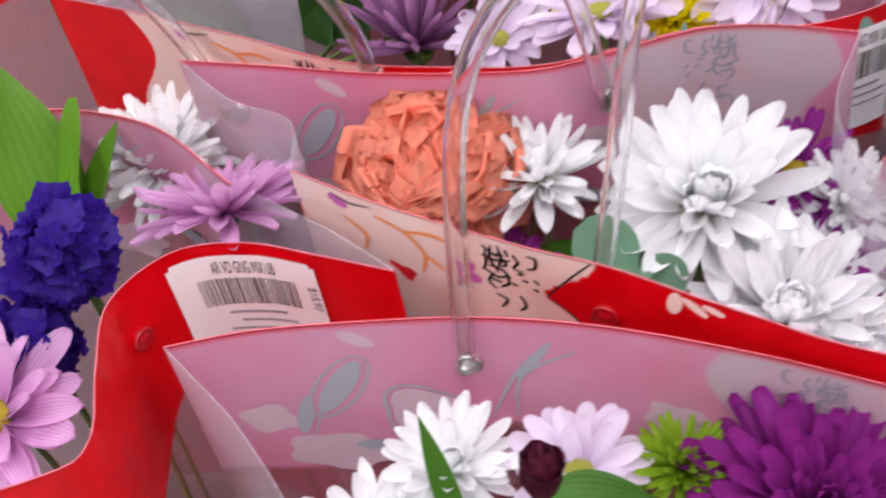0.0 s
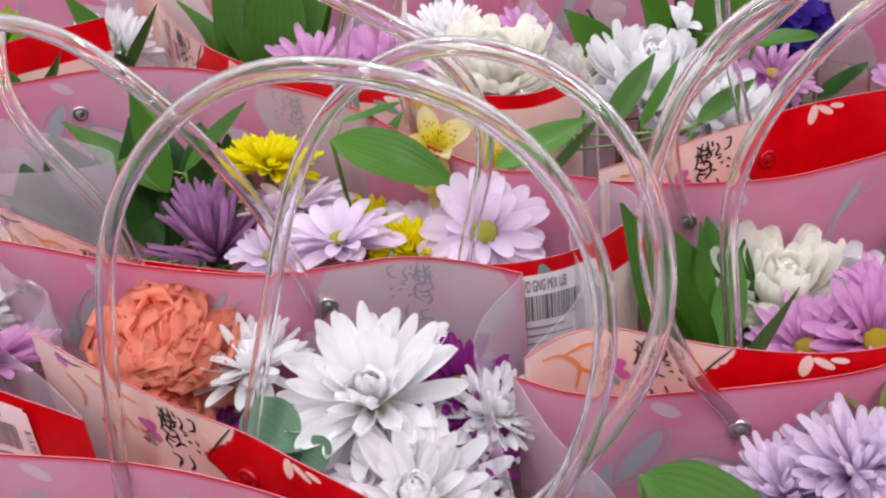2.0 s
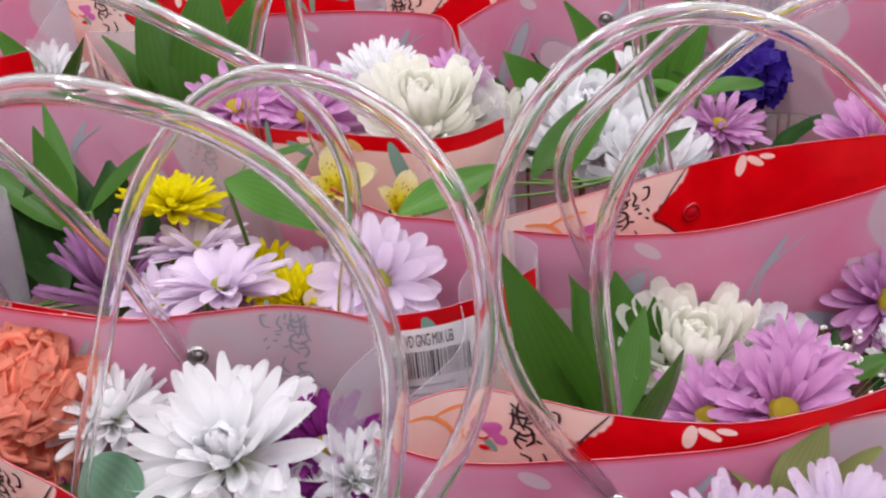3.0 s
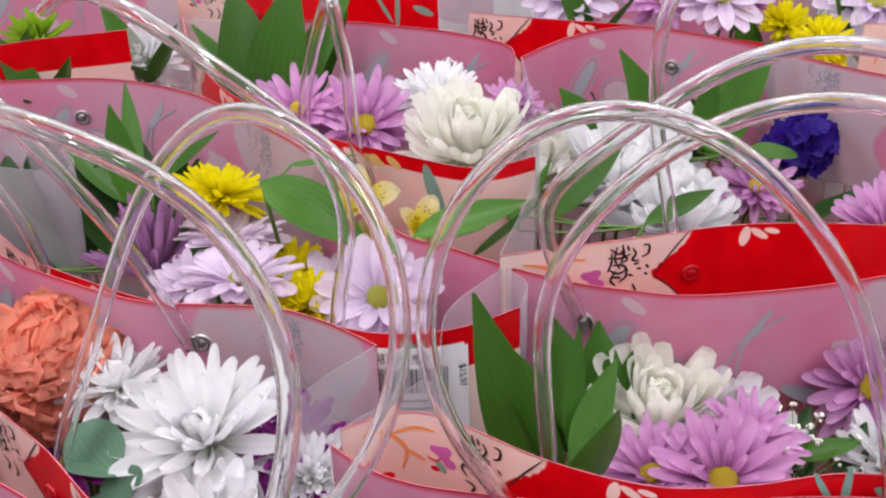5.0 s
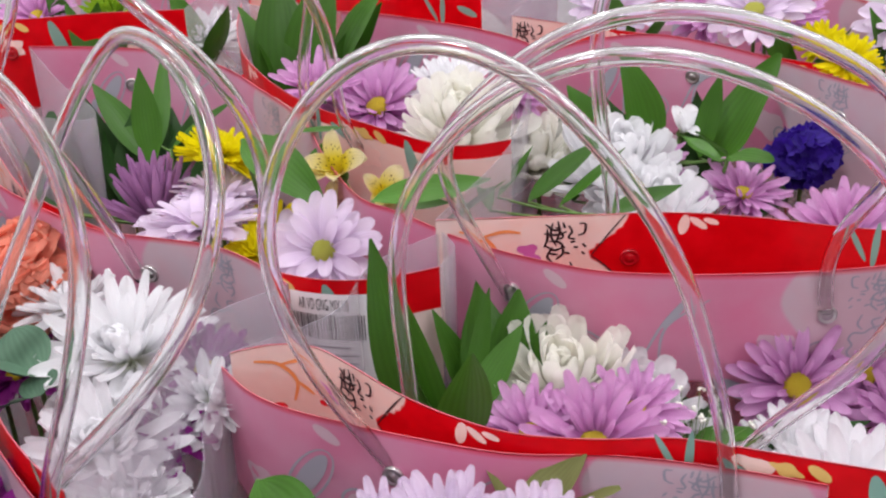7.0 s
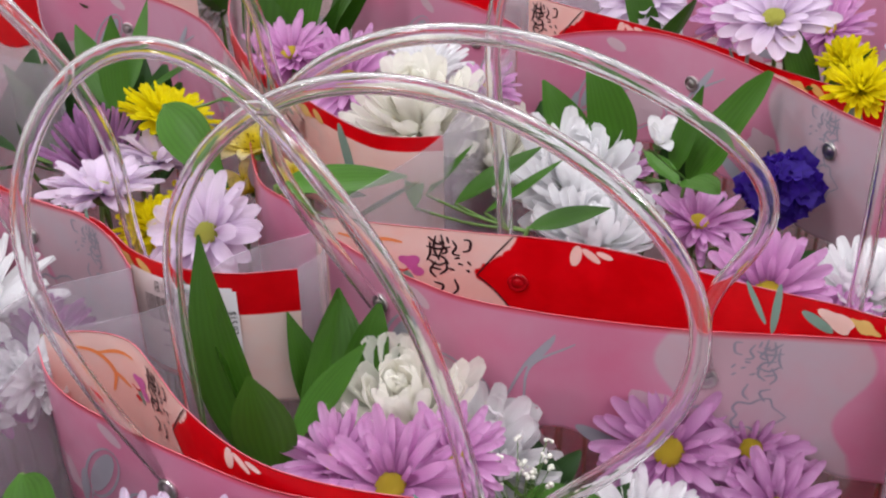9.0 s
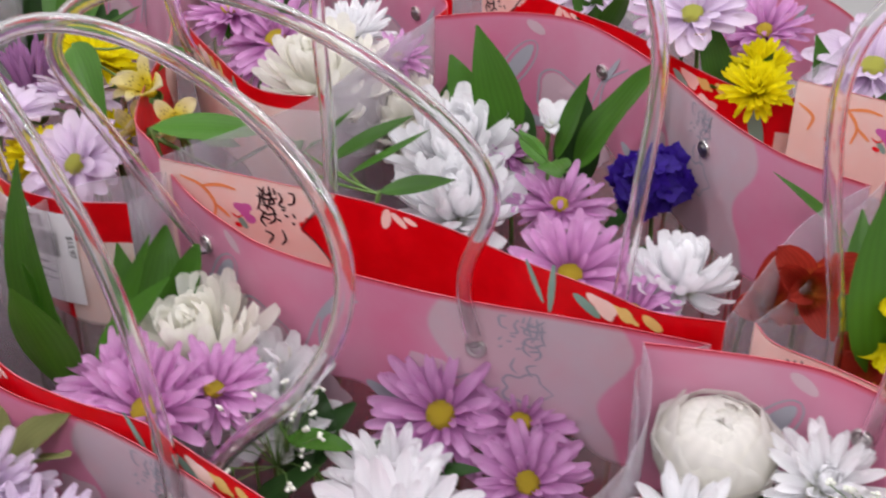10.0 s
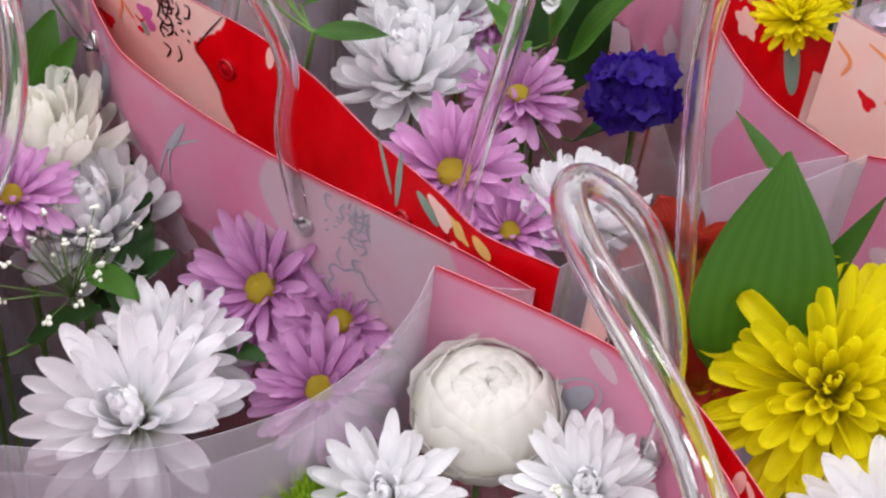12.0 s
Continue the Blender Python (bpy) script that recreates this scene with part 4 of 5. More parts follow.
PETALS = {
    "o0": dict(w=0.21, cup=0.4, bend=0.05, tip=0.75, curl=0.12, nv=5, notch=0.035), "o1": dict(w=0.19, cup=0.5, bend=0.12, tip=0.8, curl=0.0, seed=1, nv=5, notch=0.03),
    "d0": dict(w=0.33, cup=0.25, bend=0.08, tip=0.8, curl=0.1, nv=5), "d1": dict(w=0.29, cup=0.3, bend=0.0, tip=0.8, curl=0.2, seed=1, nv=5),
    "m0": dict(w=0.24, cup=0.45, bend=0.1, tip=0.95, curl=0.1, nv=5, nu=8, root=0.35), "m1": dict(w=0.21, cup=0.55, bend=0.2, tip=1.0, curl=0.0, seed=1, nv=5, nu=8, root=0.35), "m2": dict(w=0.34, cup=0.7, bend=0.35, tip=0.7, seed=2, nv=5, root=0.5),
    "i0": dict(w=0.31, cup=0.5, bend=0.3, tip=0.45, curl=-0.1, nv=5, root=0.4), "i1": dict(w=0.28, cup=0.55, bend=0.36, tip=0.5, curl=-0.15, seed=1, nv=5, root=0.4),
    "n0": dict(w=0.2, cup=0.5, bend=0.14, tip=0.45, curl=0.1, nv=5, root=0.4, notch=0.03), "n1": dict(w=0.19, cup=0.6, bend=0.2, tip=0.5, curl=0.05, seed=1, nv=5, root=0.4, notch=0.03),
    "c0": dict(w=0.2, cup=0.5, bend=0.2, tip=0.65, curl=0.12, nv=5), "c1": dict(w=0.18, cup=0.55, bend=0.28, tip=0.7, seed=1, nv=5),
    "s0": dict(w=0.1, cup=0.9, bend=0.22, tip=1.0, root=0.8), "s1": dict(w=0.09, cup=0.9, bend=0.1, tip=1.0, root=0.8, curl=0.1, seed=1),
    "b0": dict(w=0.15, cup=0.7, bend=0.12, tip=0.8, root=0.7, nu=4),
    "k0": dict(w=0.84, cup=0.05, bend=0.0, tip=0.14, curl=0.2, frill=0.12, nu=10, nv=31, root=0.06, seed=0, freq=8.0, teeth=0.04), "k1": dict(w=0.76, cup=0.12, bend=0.06, tip=0.14, curl=0.1, frill=0.14, nu=10, nv=31, root=0.06, seed=3, freq=7.0, teeth=0.045), "k2": dict(w=0.7, cup=0.1, bend=0.0, tip=0.14, curl=0.3, frill=0.13, nu=10, nv=31, root=0.06, seed=5, freq=9.0, teeth=0.04),
    "t0": dict(w=0.56, cup=0.3, bend=0.05, tip=0.75, curl=0.55, nv=5, root=0.15), "t1": dict(w=0.42, cup=0.35, bend=0.08, tip=0.85, curl=0.35, nv=5, root=0.15),
}
HEADS = {}


def uv_mesh(name, verts, uvs, faces):
    me = bpy.data.meshes.new(name)
    me.from_pydata(verts, [], faces)
    lay = me.uv_layers.new(name="uv")
    idx = np.empty(len(me.loops), int)
    me.loops.foreach_get("vertex_index", idx)
    lay.data.foreach_set("uv", np.array(uvs, np.float32)[idx].ravel())
    return smooth(me)


def floret_mesh():
    """A papery five-lobed funnel."""
    verts, uvs, faces, n = [(0, 0, -0.25)], [(0, 0.5)], [], 20
    for r in (0.4, 0.75, 1.0):
        for k in range(n):
            a = 2 * math.pi * k / n
            q = r * (1 + 0.14 * math.cos(5 * a) * r)
            verts.append((q * math.cos(a), q * math.sin(a), 0.3 * r * r - 0.2 + 0.12 * r * r * math.sin(10 * a + r)))
            uvs.append((r, k / n))
    faces += [(0, 1 + k, 1 + (k + 1) % n) for k in range(n)]
    for j in range(2):
        o = 1 + j * n
        faces += [(o + k, o + n + k, o + n + (k + 1) % n, o + (k + 1) % n) for k in range(n)]
    return uv_mesh("floret", verts, uvs, faces)


def cup_mesh(top, half):
    """A petal that is part of a globe, from its foot up to the latitude top, with a lip turned out."""
    verts, uvs, faces, nu, nv = [], [], [], 10, 9
    for i in range(nu + 1):
        s = i / nu
        lat = radians(-72 + (72 + top) * s)
        for j in range(nv):
            t = 2 * j / (nv - 1) - 1
            lon = half * t * (0.45 + 0.55 * math.sin(min(1, s * 1.5) * math.pi / 2)) * (1 - 0.25 * max(0, s - 0.8) * 5 * abs(t))
            r = 1 + 1.25 * max(0, s - 0.84) + 0.035 * math.sin(4 * t + 3 * s + top) + 0.06 * abs(t) + 0.05 * s**4 * math.sin(9 * t + top)
            drop = 0.3 * t * t * s * s
            verts.append((r * math.cos(lat) * math.cos(lon), r * math.cos(lat) * math.sin(lon), 0.8 * math.sin(lat) - drop))
            uvs.append((s, j / (nv - 1)))
    for i in range(nu):
        for j in range(nv - 1):
            a = i * nv + j
            faces.append((a, a + 1, a + nv + 1, a + nv))
    return uv_mesh("petal", verts, uvs, faces)


def head(form, material, seed, label, name, loose=1.25):
    """A flower head of unit radius under an empty, facing +z."""
    rnd = random.Random(seed)
    e = empty(name, pose(0, 0, 0), label, "flower")
    spec = FORMS[form]
    gold = 137.508
    if form == "carnation":  # crowded fringed petals, wilder than any ring
        for i in range(66):
            key = ("k0", "k1", "k2")[i % 3]
            q = (i + 0.5) / 66
            p = mesh_part("petal", shaped(key, material, lambda: petal_mesh("petal", **PETALS[key])), None, e)
            ln = rnd.uniform(0.82, 0.98) + 0.1 * q
            p.matrix_basis = pose(0, 0, 0, 0, 0, i * gold + rnd.uniform(-20, 20)) @ pose(0.03, 0, 0, rnd.gauss(0, 30) * (1.2 - 0.6 * q), -(88 - 84 * q**0.8) + rnd.gauss(0, 9), 0) @ Matrix.Diagonal((ln, ln, ln, 1))
    elif form == "florets":  # small funnel-shaped florets over a dome
        for i in range(52):
            q = (i + 0.5) / 52
            p = mesh_part("floret", shaped("floret", material, floret_mesh), None, e)
            s = rnd.uniform(0.27, 0.36)
            p.matrix_basis = pose(0, 0, 0, 0, 0, i * gold) @ pose(0, 0, 0, 0, 100 * q**0.6 + rnd.gauss(0, 6), 0) @ pose(0, 0, rnd.uniform(0.62, 0.86), rnd.gauss(0, 16), rnd.gauss(0, 16), rnd.uniform(0, 360)) @ Matrix.Diagonal((s, s, s, 1))
    elif form in ("rose", "bud"):  # nested cupped petals
        for rr, n, top, z in ((1.0, 4, 30, 0.0), (0.98, 4, 46, 0.01), (0.95, 4, 59, 0.02), (0.91, 4, 69, 0.04), (0.86, 3, 77, 0.06), (0.72, 3, 84, 0.12), (0.4, 3, 88, 0.42)):
            a0 = rnd.uniform(0, 360)
            for k in range(n):
                p = mesh_part("petal", shaped("cup%d" % top, material, lambda: cup_mesh(top, 1.25 if n > 4 else 1.5)), None, e)
                p.matrix_basis = pose(0, 0, 0.55 + z, rnd.gauss(0, 7), rnd.gauss(0, 7), a0 + 360 * k / n + rnd.gauss(0, 6)) @ Matrix.Diagonal((rr, rr, rr * 0.98, 1) if form == "rose" else (rr * 0.7, rr * 0.7, rr * 2.0, 1))
    for n, length, elev, r0, key in spec["rings"]:
        me = shaped(key, material, lambda: petal_mesh("petal", **PETALS[key]))
        a0 = rnd.uniform(0, 360)
        for k in range(n):
            p = mesh_part("petal", me, None, e)
            ang = a0 + 360 * (k + rnd.uniform(-0.28, 0.28) * loose) / n
            el = elev + rnd.gauss(0, 4.5) * loose
            ln = length * rnd.uniform(0.84, 1.07)
            p.matrix_basis = pose(0, 0, 0, 0, 0, ang) @ pose(r0, 0, 0.03 * math.sin(radians(max(0, elev))), rnd.gauss(0, 9) * loose, -el, rnd.gauss(0, 5) * loose) @ Matrix.Diagonal((ln * (1 - r0 * 0.5), ln, ln, 1))
    if "heart" in spec:  # the small crowded petals in the middle
        bm = bmesh.new()
        for n, length, elev, r0, key in spec["heart"]:
            me = shaped(key, material, lambda: petal_mesh("petal", **PETALS[key]))
            a0 = rnd.uniform(0, 360)
            for k in range(n):
                one = bmesh.new()
                one.from_mesh(me)
                ln = length * rnd.uniform(0.9, 1.1)
                one.transform(pose(0, 0, 0, 0, 0, a0 + 360 * (k + rnd.uniform(-0.2, 0.2)) / n) @ pose(r0, 0, 0.04, rnd.gauss(0, 7), -elev + rnd.gauss(0, 4), 0) @ Matrix.Diagonal((ln, ln, ln, 1)))
                tmp = bpy.data.meshes.new("petal")
                one.to_mesh(tmp)
                one.free()
                bm.from_mesh(tmp)
                bpy.data.meshes.remove(tmp)
        tagged(part("inner_petals", bm, material, e, "tight small inner petals"), kind="stuff")
    if spec["disc"]:
        r, h = spec["disc"]
        d = mesh_part("disc", shaped("disc", DISC if form != "daisy" or material != LILAC else DISC_G, lambda: dome_mesh(1, 0.6)), None, e, "yellow centre")
        d.matrix_basis = Matrix.Translation((0, 0, 0.1)) @ Matrix.Diagonal((r, r, r * 0.9, 1))
    if form == "carnation":
        for p in e.children:
            p.matrix_basis = Matrix.Diagonal((1, 1, 0.62, 1)) @ p.matrix_basis
    cal = mesh_part("calyx", shaped("calyx", STEM, lambda: dome_mesh(1, -0.9)), None, e)
    cs = 0.3 if form in ("carnation", "rose", "bud") else 0.16
    cal.matrix_basis = Matrix.Diagonal((cs, cs, cs * 1.2, 1))
    return e


STEMS = []


def flower(form, material, x, y, z, dia, facing, label, name="chrysanthemum", spin=0.0, variant=0):
    """A head at x, y, z decimetres with the diameter dia, that faces along facing; its stem goes down to the table."""
    key = (form, material.name, variant, name)
    m = Vector(facing).normalized().to_track_quat("Z", "Y").to_matrix().to_4x4()
    m.translation = Vector((x, y, z)) * D
    m = m @ pose(0, 0, 0, 0, 0, spin)
    s = dia * D / 2 * (1.14 if form in ("open_mum", "cushion", "incurve", "dense_mum", "daisy", "florets") else 1.0)
    if key not in HEADS:
        e = HEADS[key] = head(form, material, len(HEADS) * 7 + variant, label, name)
        e.matrix_basis = m @ Matrix.Diagonal((s, s, s, 1))
    else:
        e = copy_thing(HEADS[key], Matrix.Identity(4))
        e.matrix_basis = m @ Matrix.Diagonal((s, s, s, 1))
        tagged(e, label)
    STEMS.append((e, Vector((x, y, z)) * D, Vector(facing).normalized()))
    return e


def add_stems():
    for e, p, n in STEMS:
        rnd = random.Random(int(p.x * 1e4) ^ int(p.y * 1e4))
        foot = Vector((p.x + rnd.uniform(-0.01, 0.01) - n.x * 0.03, p.y + 0.0 - n.y * 0.03, 0.001))
        bm = sweep([p - n * 0.004, p - n * 0.03 + Vector((0, 0, -0.01)), (p + foot) / 2 - n * 0.02, foot], 0.0016, 6, 0, 0.02)
        me = bpy.data.meshes.new("stem")
        bm.to_mesh(me)
        bm.free()
        st = mesh_part("stem", me, STEM, e)
        st.matrix_basis = e.matrix_basis.inverted()


def leaf_mesh(w, bend, fold=0.3, wave=0.0, seed=0, tip=1.6, nu=12, arch=False):
    rnd = random.Random(seed)
    verts, uvs, faces = [], [], []
    ph = rnd.uniform(0, 6)
    tw = rnd.uniform(-0.25, 0.25)
    for i in range(nu + 1):
        s = i / nu
        half = w * 0.5 * max(0.05, math.sin(math.pi * min(1, s ** 0.8)) ** 0.9 if tip > 1 else math.sqrt(max(0, 1 - (2 * s - 1) ** 2)))
        for j in range(5):
            t = j / 2 - 1
            z = (-1.6 * bend * s * (1 - s) if arch else bend * s * (1 - 0.3 * s)) + fold * half * abs(t) + wave * math.sin(9 * s + ph) * t * w + tw * s * s * t * half
            verts.append((s if arch else s * (1 - 0.12 * abs(bend) * s), half * t, z))
            uvs.append((s, j / 4))
    for i in range(nu):
        for j in range(4):
            a = i * 5 + j
            faces.append((a, a + 5, a + 6, a + 1))
    me = bpy.data.meshes.new("leaf")
    me.from_pydata(verts, [], faces)
    lay = me.uv_layers.new(name="uv")
    idx = np.empty(len(me.loops), int)
    me.loops.foreach_get("vertex_index", idx)
    lay.data.foreach_set("uv", np.array(uvs, np.float32)[idx].ravel())
    return smooth(me)


LEAVES = {
    "lance": dict(w=0.3, bend=-0.15), "broad": dict(w=0.42, bend=-0.2, wave=0.05, seed=2), "narrow": dict(w=0.17, bend=-0.25, seed=3), "curl": dict(w=0.26, bend=-0.7, wave=0.06, seed=4),
    "blade": dict(w=0.37, bend=-0.2, arch=True, fold=0.25, wave=0.02, seed=8),
    "sword": dict(w=0.26, bend=-0.2, arch=True, fold=0.25, seed=9),
    "wide": dict(w=0.56, bend=-0.16, arch=True, fold=0.22, wave=0.03, seed=6),
    "round": dict(w=0.95, bend=0.08, fold=0.1, tip=0.5, seed=5),
}


def sprig(label, leaves, material=None, name="leaf_sprig"):
    """A leafy stem: each leaf (kind, root, tip, roll) in decimetres; the stem runs from the table up to the roots."""
    material = material or LEAF
    roots = np.array([r for _, r, _, _ in leaves])
    c = roots.mean(0)
    e = empty(name, pose(c[0] * D, c[1] * D, 0), label, "foliage")
    off = Matrix.Translation((-c[0] * D, -c[1] * D, 0))
    zs = roots[roots[:, 2].argmax()]
    bm = sweep([Vector((c[0], c[1], 0.01)) * D - Vector((c[0], c[1], 0)) * D, Vector((0.02, 0.01, zs[2] * 0.5)) * D, Vector(zs - [c[0], c[1], 0]) * D], 0.0014, 6, 0, 0.02)
    part("stem", bm, STEM, e)
    for kind, r, t, roll in leaves:
        a, b = Vector(r) * D, Vector(t) * D
        d = b - a
        x = d.normalized()
        y = Vector((0, 0, 1)).cross(x).normalized()
        m = Matrix((x, y, x.cross(y))).transposed().to_4x4()
        m.translation = a
        me = shaped(kind, material, lambda: leaf_mesh(**LEAVES[kind]))
        lf = mesh_part("leaf", me, None, e)
        lf.matrix_basis = off @ m @ pose(0, 0, 0, roll, 0, 0) @ Matrix.Diagonal((d.length,) * 3 + (1,))
        if (a - Vector(zs) * D).length > 0.004:
            st = sweep([a - Vector((c[0] * D, c[1] * D, 0)), (a + Vector(zs) * D) / 2 - Vector((c[0] * D, c[1] * D, 0.004)), Vector(zs) * D - Vector((c[0] * D, c[1] * D, 0.002))], 0.0009, 5, 0, 0.01)
            part("stalk", st, STEM, e)
    return e


def mist(label, x, y, z, spread, n, seed, material=None):
    """A sprig of tiny white filler blossoms on thread-like twigs, in decimetres."""
    rnd = random.Random(seed)
    e = empty("filler_sprig", pose(x * D, y * D, 0), label, "filler flower")
    stem = sweep([(0, 0, 0.001), (0.002, 0.001, z * D * 0.5), (0, 0, (z - spread * 0.8) * D)], 0.0009, 5, 0, 0.02)
    part("stem", stem, STEM, e)
    tw, fl = bmesh.new(), bmesh.new()
    base = Vector((0, 0, (z - spread * 0.8) * D))
    for _ in range(n):
        p = Vector((rnd.gauss(0, 0.4) * spread, rnd.gauss(0, 0.4) * spread, z + rnd.uniform(-0.5, 0.35) * spread)) * D
        mid = (base + p) / 2 + Vector((rnd.uniform(-1, 1), rnd.uniform(-1, 1), 1)) * 0.002
        for a, b in ((base, mid), (mid, p)):
            d = (b - a).normalized()
            s = d.orthogonal().normalized() * 0.00028
            o = d.cross(s)
            q = [tw.verts.new(v) for v in (a + s, a - s / 2 + o, a - s / 2 - o, b + s, b - s / 2 + o, b - s / 2 - o)]
            for k in range(3):
                tw.faces.new((q[k], q[(k + 1) % 3], q[3 + (k + 1) % 3], q[3 + k]))
        for _ in range(4):
            r = bmesh.ops.create_icosphere(fl, subdivisions=1, radius=rnd.uniform(0.0007, 0.0015))
            bmesh.ops.translate(fl, verts=r["verts"], vec=p + Vector([rnd.uniform(-1, 1) * 0.0018 for _ in range(3)]))
    tagged(part("twig", tw, STEM, e), kind="stuff")
    tagged(part("blossoms", fl, material or mat("filler_white", (0.74, 0.76, 0.66), 0.7), e), kind="stuff")
    return e

# ---------------------------------------------------------------- flowers, bag by bag (decimetres)
UP, FRONT, SIDE = (0.05, -0.25, 1), (0.15, -0.7, 0.75), (0.35, -0.55, 0.75)
# bag with the carnation
flower("carnation", CORAL, -2.59, -1.36, 2.76, 0.78, (0.0, -0.35, 0.9), "ruffled coral carnation in full bloom", "carnation")
flower("open_mum", WHITE, -1.43, -1.58, 2.76, 0.88, (0.05, -0.4, 0.9), "large white chrysanthemum with loose pointed petals", spin=20)
flower("open_mum", WHITE, -1.14, -2.04, 2.55, 0.8, (0.1, -0.3, 0.95), "white chrysanthemum tucked low beside a larger one", variant=1)
flower("open_mum", WHITE, -2.13, -1.36, 2.72, 0.56, (-0.05, 0.1, 0.95), "white chrysanthemum in the shade of a carnation", variant=1, spin=80)
flower("open_mum", WHITE, -0.86, -1.55, 2.7, 0.46, (0.5, -0.2, 0.7), "small white chrysanthemum beside the film", spin=140)
flower("open_mum", WHITE, -0.86, -2.2, 2.46, 0.6, (0.2, -0.2, 0.95), "white chrysanthemum at the front rim of its bag", variant=1, spin=200)
flower("orchid", MAGENTA, -1.05, -1.4, 2.72, 0.6, UP, "dark magenta chrysanthemum behind white ones")
flower("orchid", MAGENTA, -0.98, -1.78, 2.58, 0.6, UP, "dark magenta chrysanthemum low between white ones", spin=50)
flower("orchid", MAGENTA, -2.3, -1.7, 2.4, 0.6, UP, "dark magenta chrysanthemum deep in the bag", spin=90)
flower("florets", VIOLET, -2.75, -1.6, 2.5, 0.36, UP, "deep violet statice cluster", "statice")
sprig("grey-green eucalyptus sprig with round leaves", [("round", (-1.72, -1.95, 2.8), (-1.82, -2.14, 2.9), 10), ("round", (-1.72, -1.95, 2.8), (-1.97, -1.87, 2.94), -20), ("round", (-1.72, -1.95, 2.8), (-1.53, -2.08, 2.8), 15), ("round", (-1.72, -1.88, 2.7), (-1.55, -1.72, 2.78), 0), ("round", (-1.72, -1.95, 2.66), (-1.86, -2.16, 2.62), 30)], EUCA, "eucalyptus_sprig")
sprig("green leaves under the carnation", [("broad", (-2.3, -1.5, 2.5), (-2.25, -1.75, 2.6), 0), ("broad", (-2.4, -1.5, 2.5), (-2.5, -1.85, 2.55), 20), ("lance", (-2.2, -1.5, 2.4), (-1.8, -1.6, 2.55), 0)], LEAF)
# bag with the label at the side
flower("florets", VIOLET, -4.06, -1.97, 3.02, 0.48, UP, "violet blue statice cluster beside red film", "statice", spin=30)
flower("florets", VIOLET, -4.2, -2.25, 2.75, 0.4, UP, "violet blue statice cluster hanging low", "statice", spin=70)
flower("daisy", ORCHID, -4.24, -2.62, 2.78, 0.74, (-0.1, -0.3, 0.95), "lilac pink daisy with a yellow centre", "daisy")
flower("cushion", WHITE, -3.95, -1.05, 2.66, 0.62, UP, "full white chrysanthemum beside frosted film")
flower("orchid", ORCHID, -3.48, -1.62, 2.86, 0.84, (-0.1, 0.55, 0.85), "lilac chrysanthemum seen from the side", spin=15)
sprig("broad bright green leaves standing up", [("broad", (-4.35, -1.5, 2.5), (-4.5, -1.1, 3.4), 20), ("broad", (-4.3, -1.5, 2.5), (-4.25, -1.25, 3.25), -40), ("lance", (-4.3, -1.45, 2.5), (-4.0, -1.35, 3.2), 12)], LEAF_BRIGHT)
# nearest bag
flower("dense_mum", MAGENTA, -1.12, -2.98, 2.62, 0.9, UP, "large deep magenta chrysanthemum")
flower("cushion", MAGENTA, -0.6, -3.15, 2.55, 0.8, UP, "deep magenta chrysanthemum lower in the bag", spin=60)
flower("button", GREENP, -1.58, -2.78, 2.62, 0.44, UP, "lime green button chrysanthemum")
flower("open_mum", WHITE, -2.42, -2.8, 2.68, 0.5, UP, "small white chrysanthemum half open", spin=45)
flower("open_mum", WHITE, -2.7, -3.05, 2.6, 0.5, UP, "small white chrysanthemum at the film", spin=200)
flower("bud", BUDP, -2.04, -3.16, 3.2, 0.19, (0.1, -0.1, 1), "dark maroon tulip-like bud", "flower_bud")
flower("daisy", LILAC, -1.95, -2.82, 2.66, 0.5, UP, "small lilac daisy behind a maroon bud", "daisy", spin=33)
sprig("rounded green leaves under the bud", [("broad", (-2.2, -3.15, 2.75), (-2.12, -3.2, 3.02), 12), ("broad", (-2.0, -3.1, 2.8), (-1.55, -3.2, 2.92), 0), ("narrow", (-2.35, -3.1, 2.6), (-2.45, -2.9, 3.12), 0), ("broad", (-2.05, -3.0, 2.85), (-1.68, -3.1, 2.98), 15)])
# bag with the lilac mums in front
for k, (x, y, z, d) in enumerate(((0.8, -1.82, 2.76, 0.62), (1.2, -1.72, 2.76, 0.66), (0.5, -1.9, 2.68, 0.5), (1.0, -2.15, 2.7, 0.62), (1.55, -1.6, 2.68, 0.6), (0.85, -2.5, 2.5, 0.6))):
    flower("cushion", LILAC, x, y, z, d, (0.1, -0.2, 1), "pale lilac double chrysanthemum", spin=50 * k, variant=k % 2)
flower("cushion", LILAC, -0.02, -2.42, 2.4, 0.6, UP, "pale lilac chrysanthemum behind frosted film", spin=25)
flower("open_mum", MAGENTA, 0.62, -2.05, 2.55, 0.4, UP, "small crimson chrysanthemum between lilac ones")
sprig("broad glossy green leaf lying over the bag's side", [("broad", (-0.12, -2.02, 2.85), (0.52, -2.34, 2.95), 20), ("lance", (-0.1, -2.1, 2.7), (0.3, -2.0, 2.85), 0)])
sprig("wilted pale green leaf curled at the film", [("broad", (0.95, -1.5, 2.7), (1.12, -1.24, 3.06), 20), ("broad", (1.0, -1.5, 2.7), (1.3, -1.28, 3.0), -30), ("curl", (1.0, -1.5, 2.7), (0.85, -1.4, 2.98), 30)], DRYLEAF)
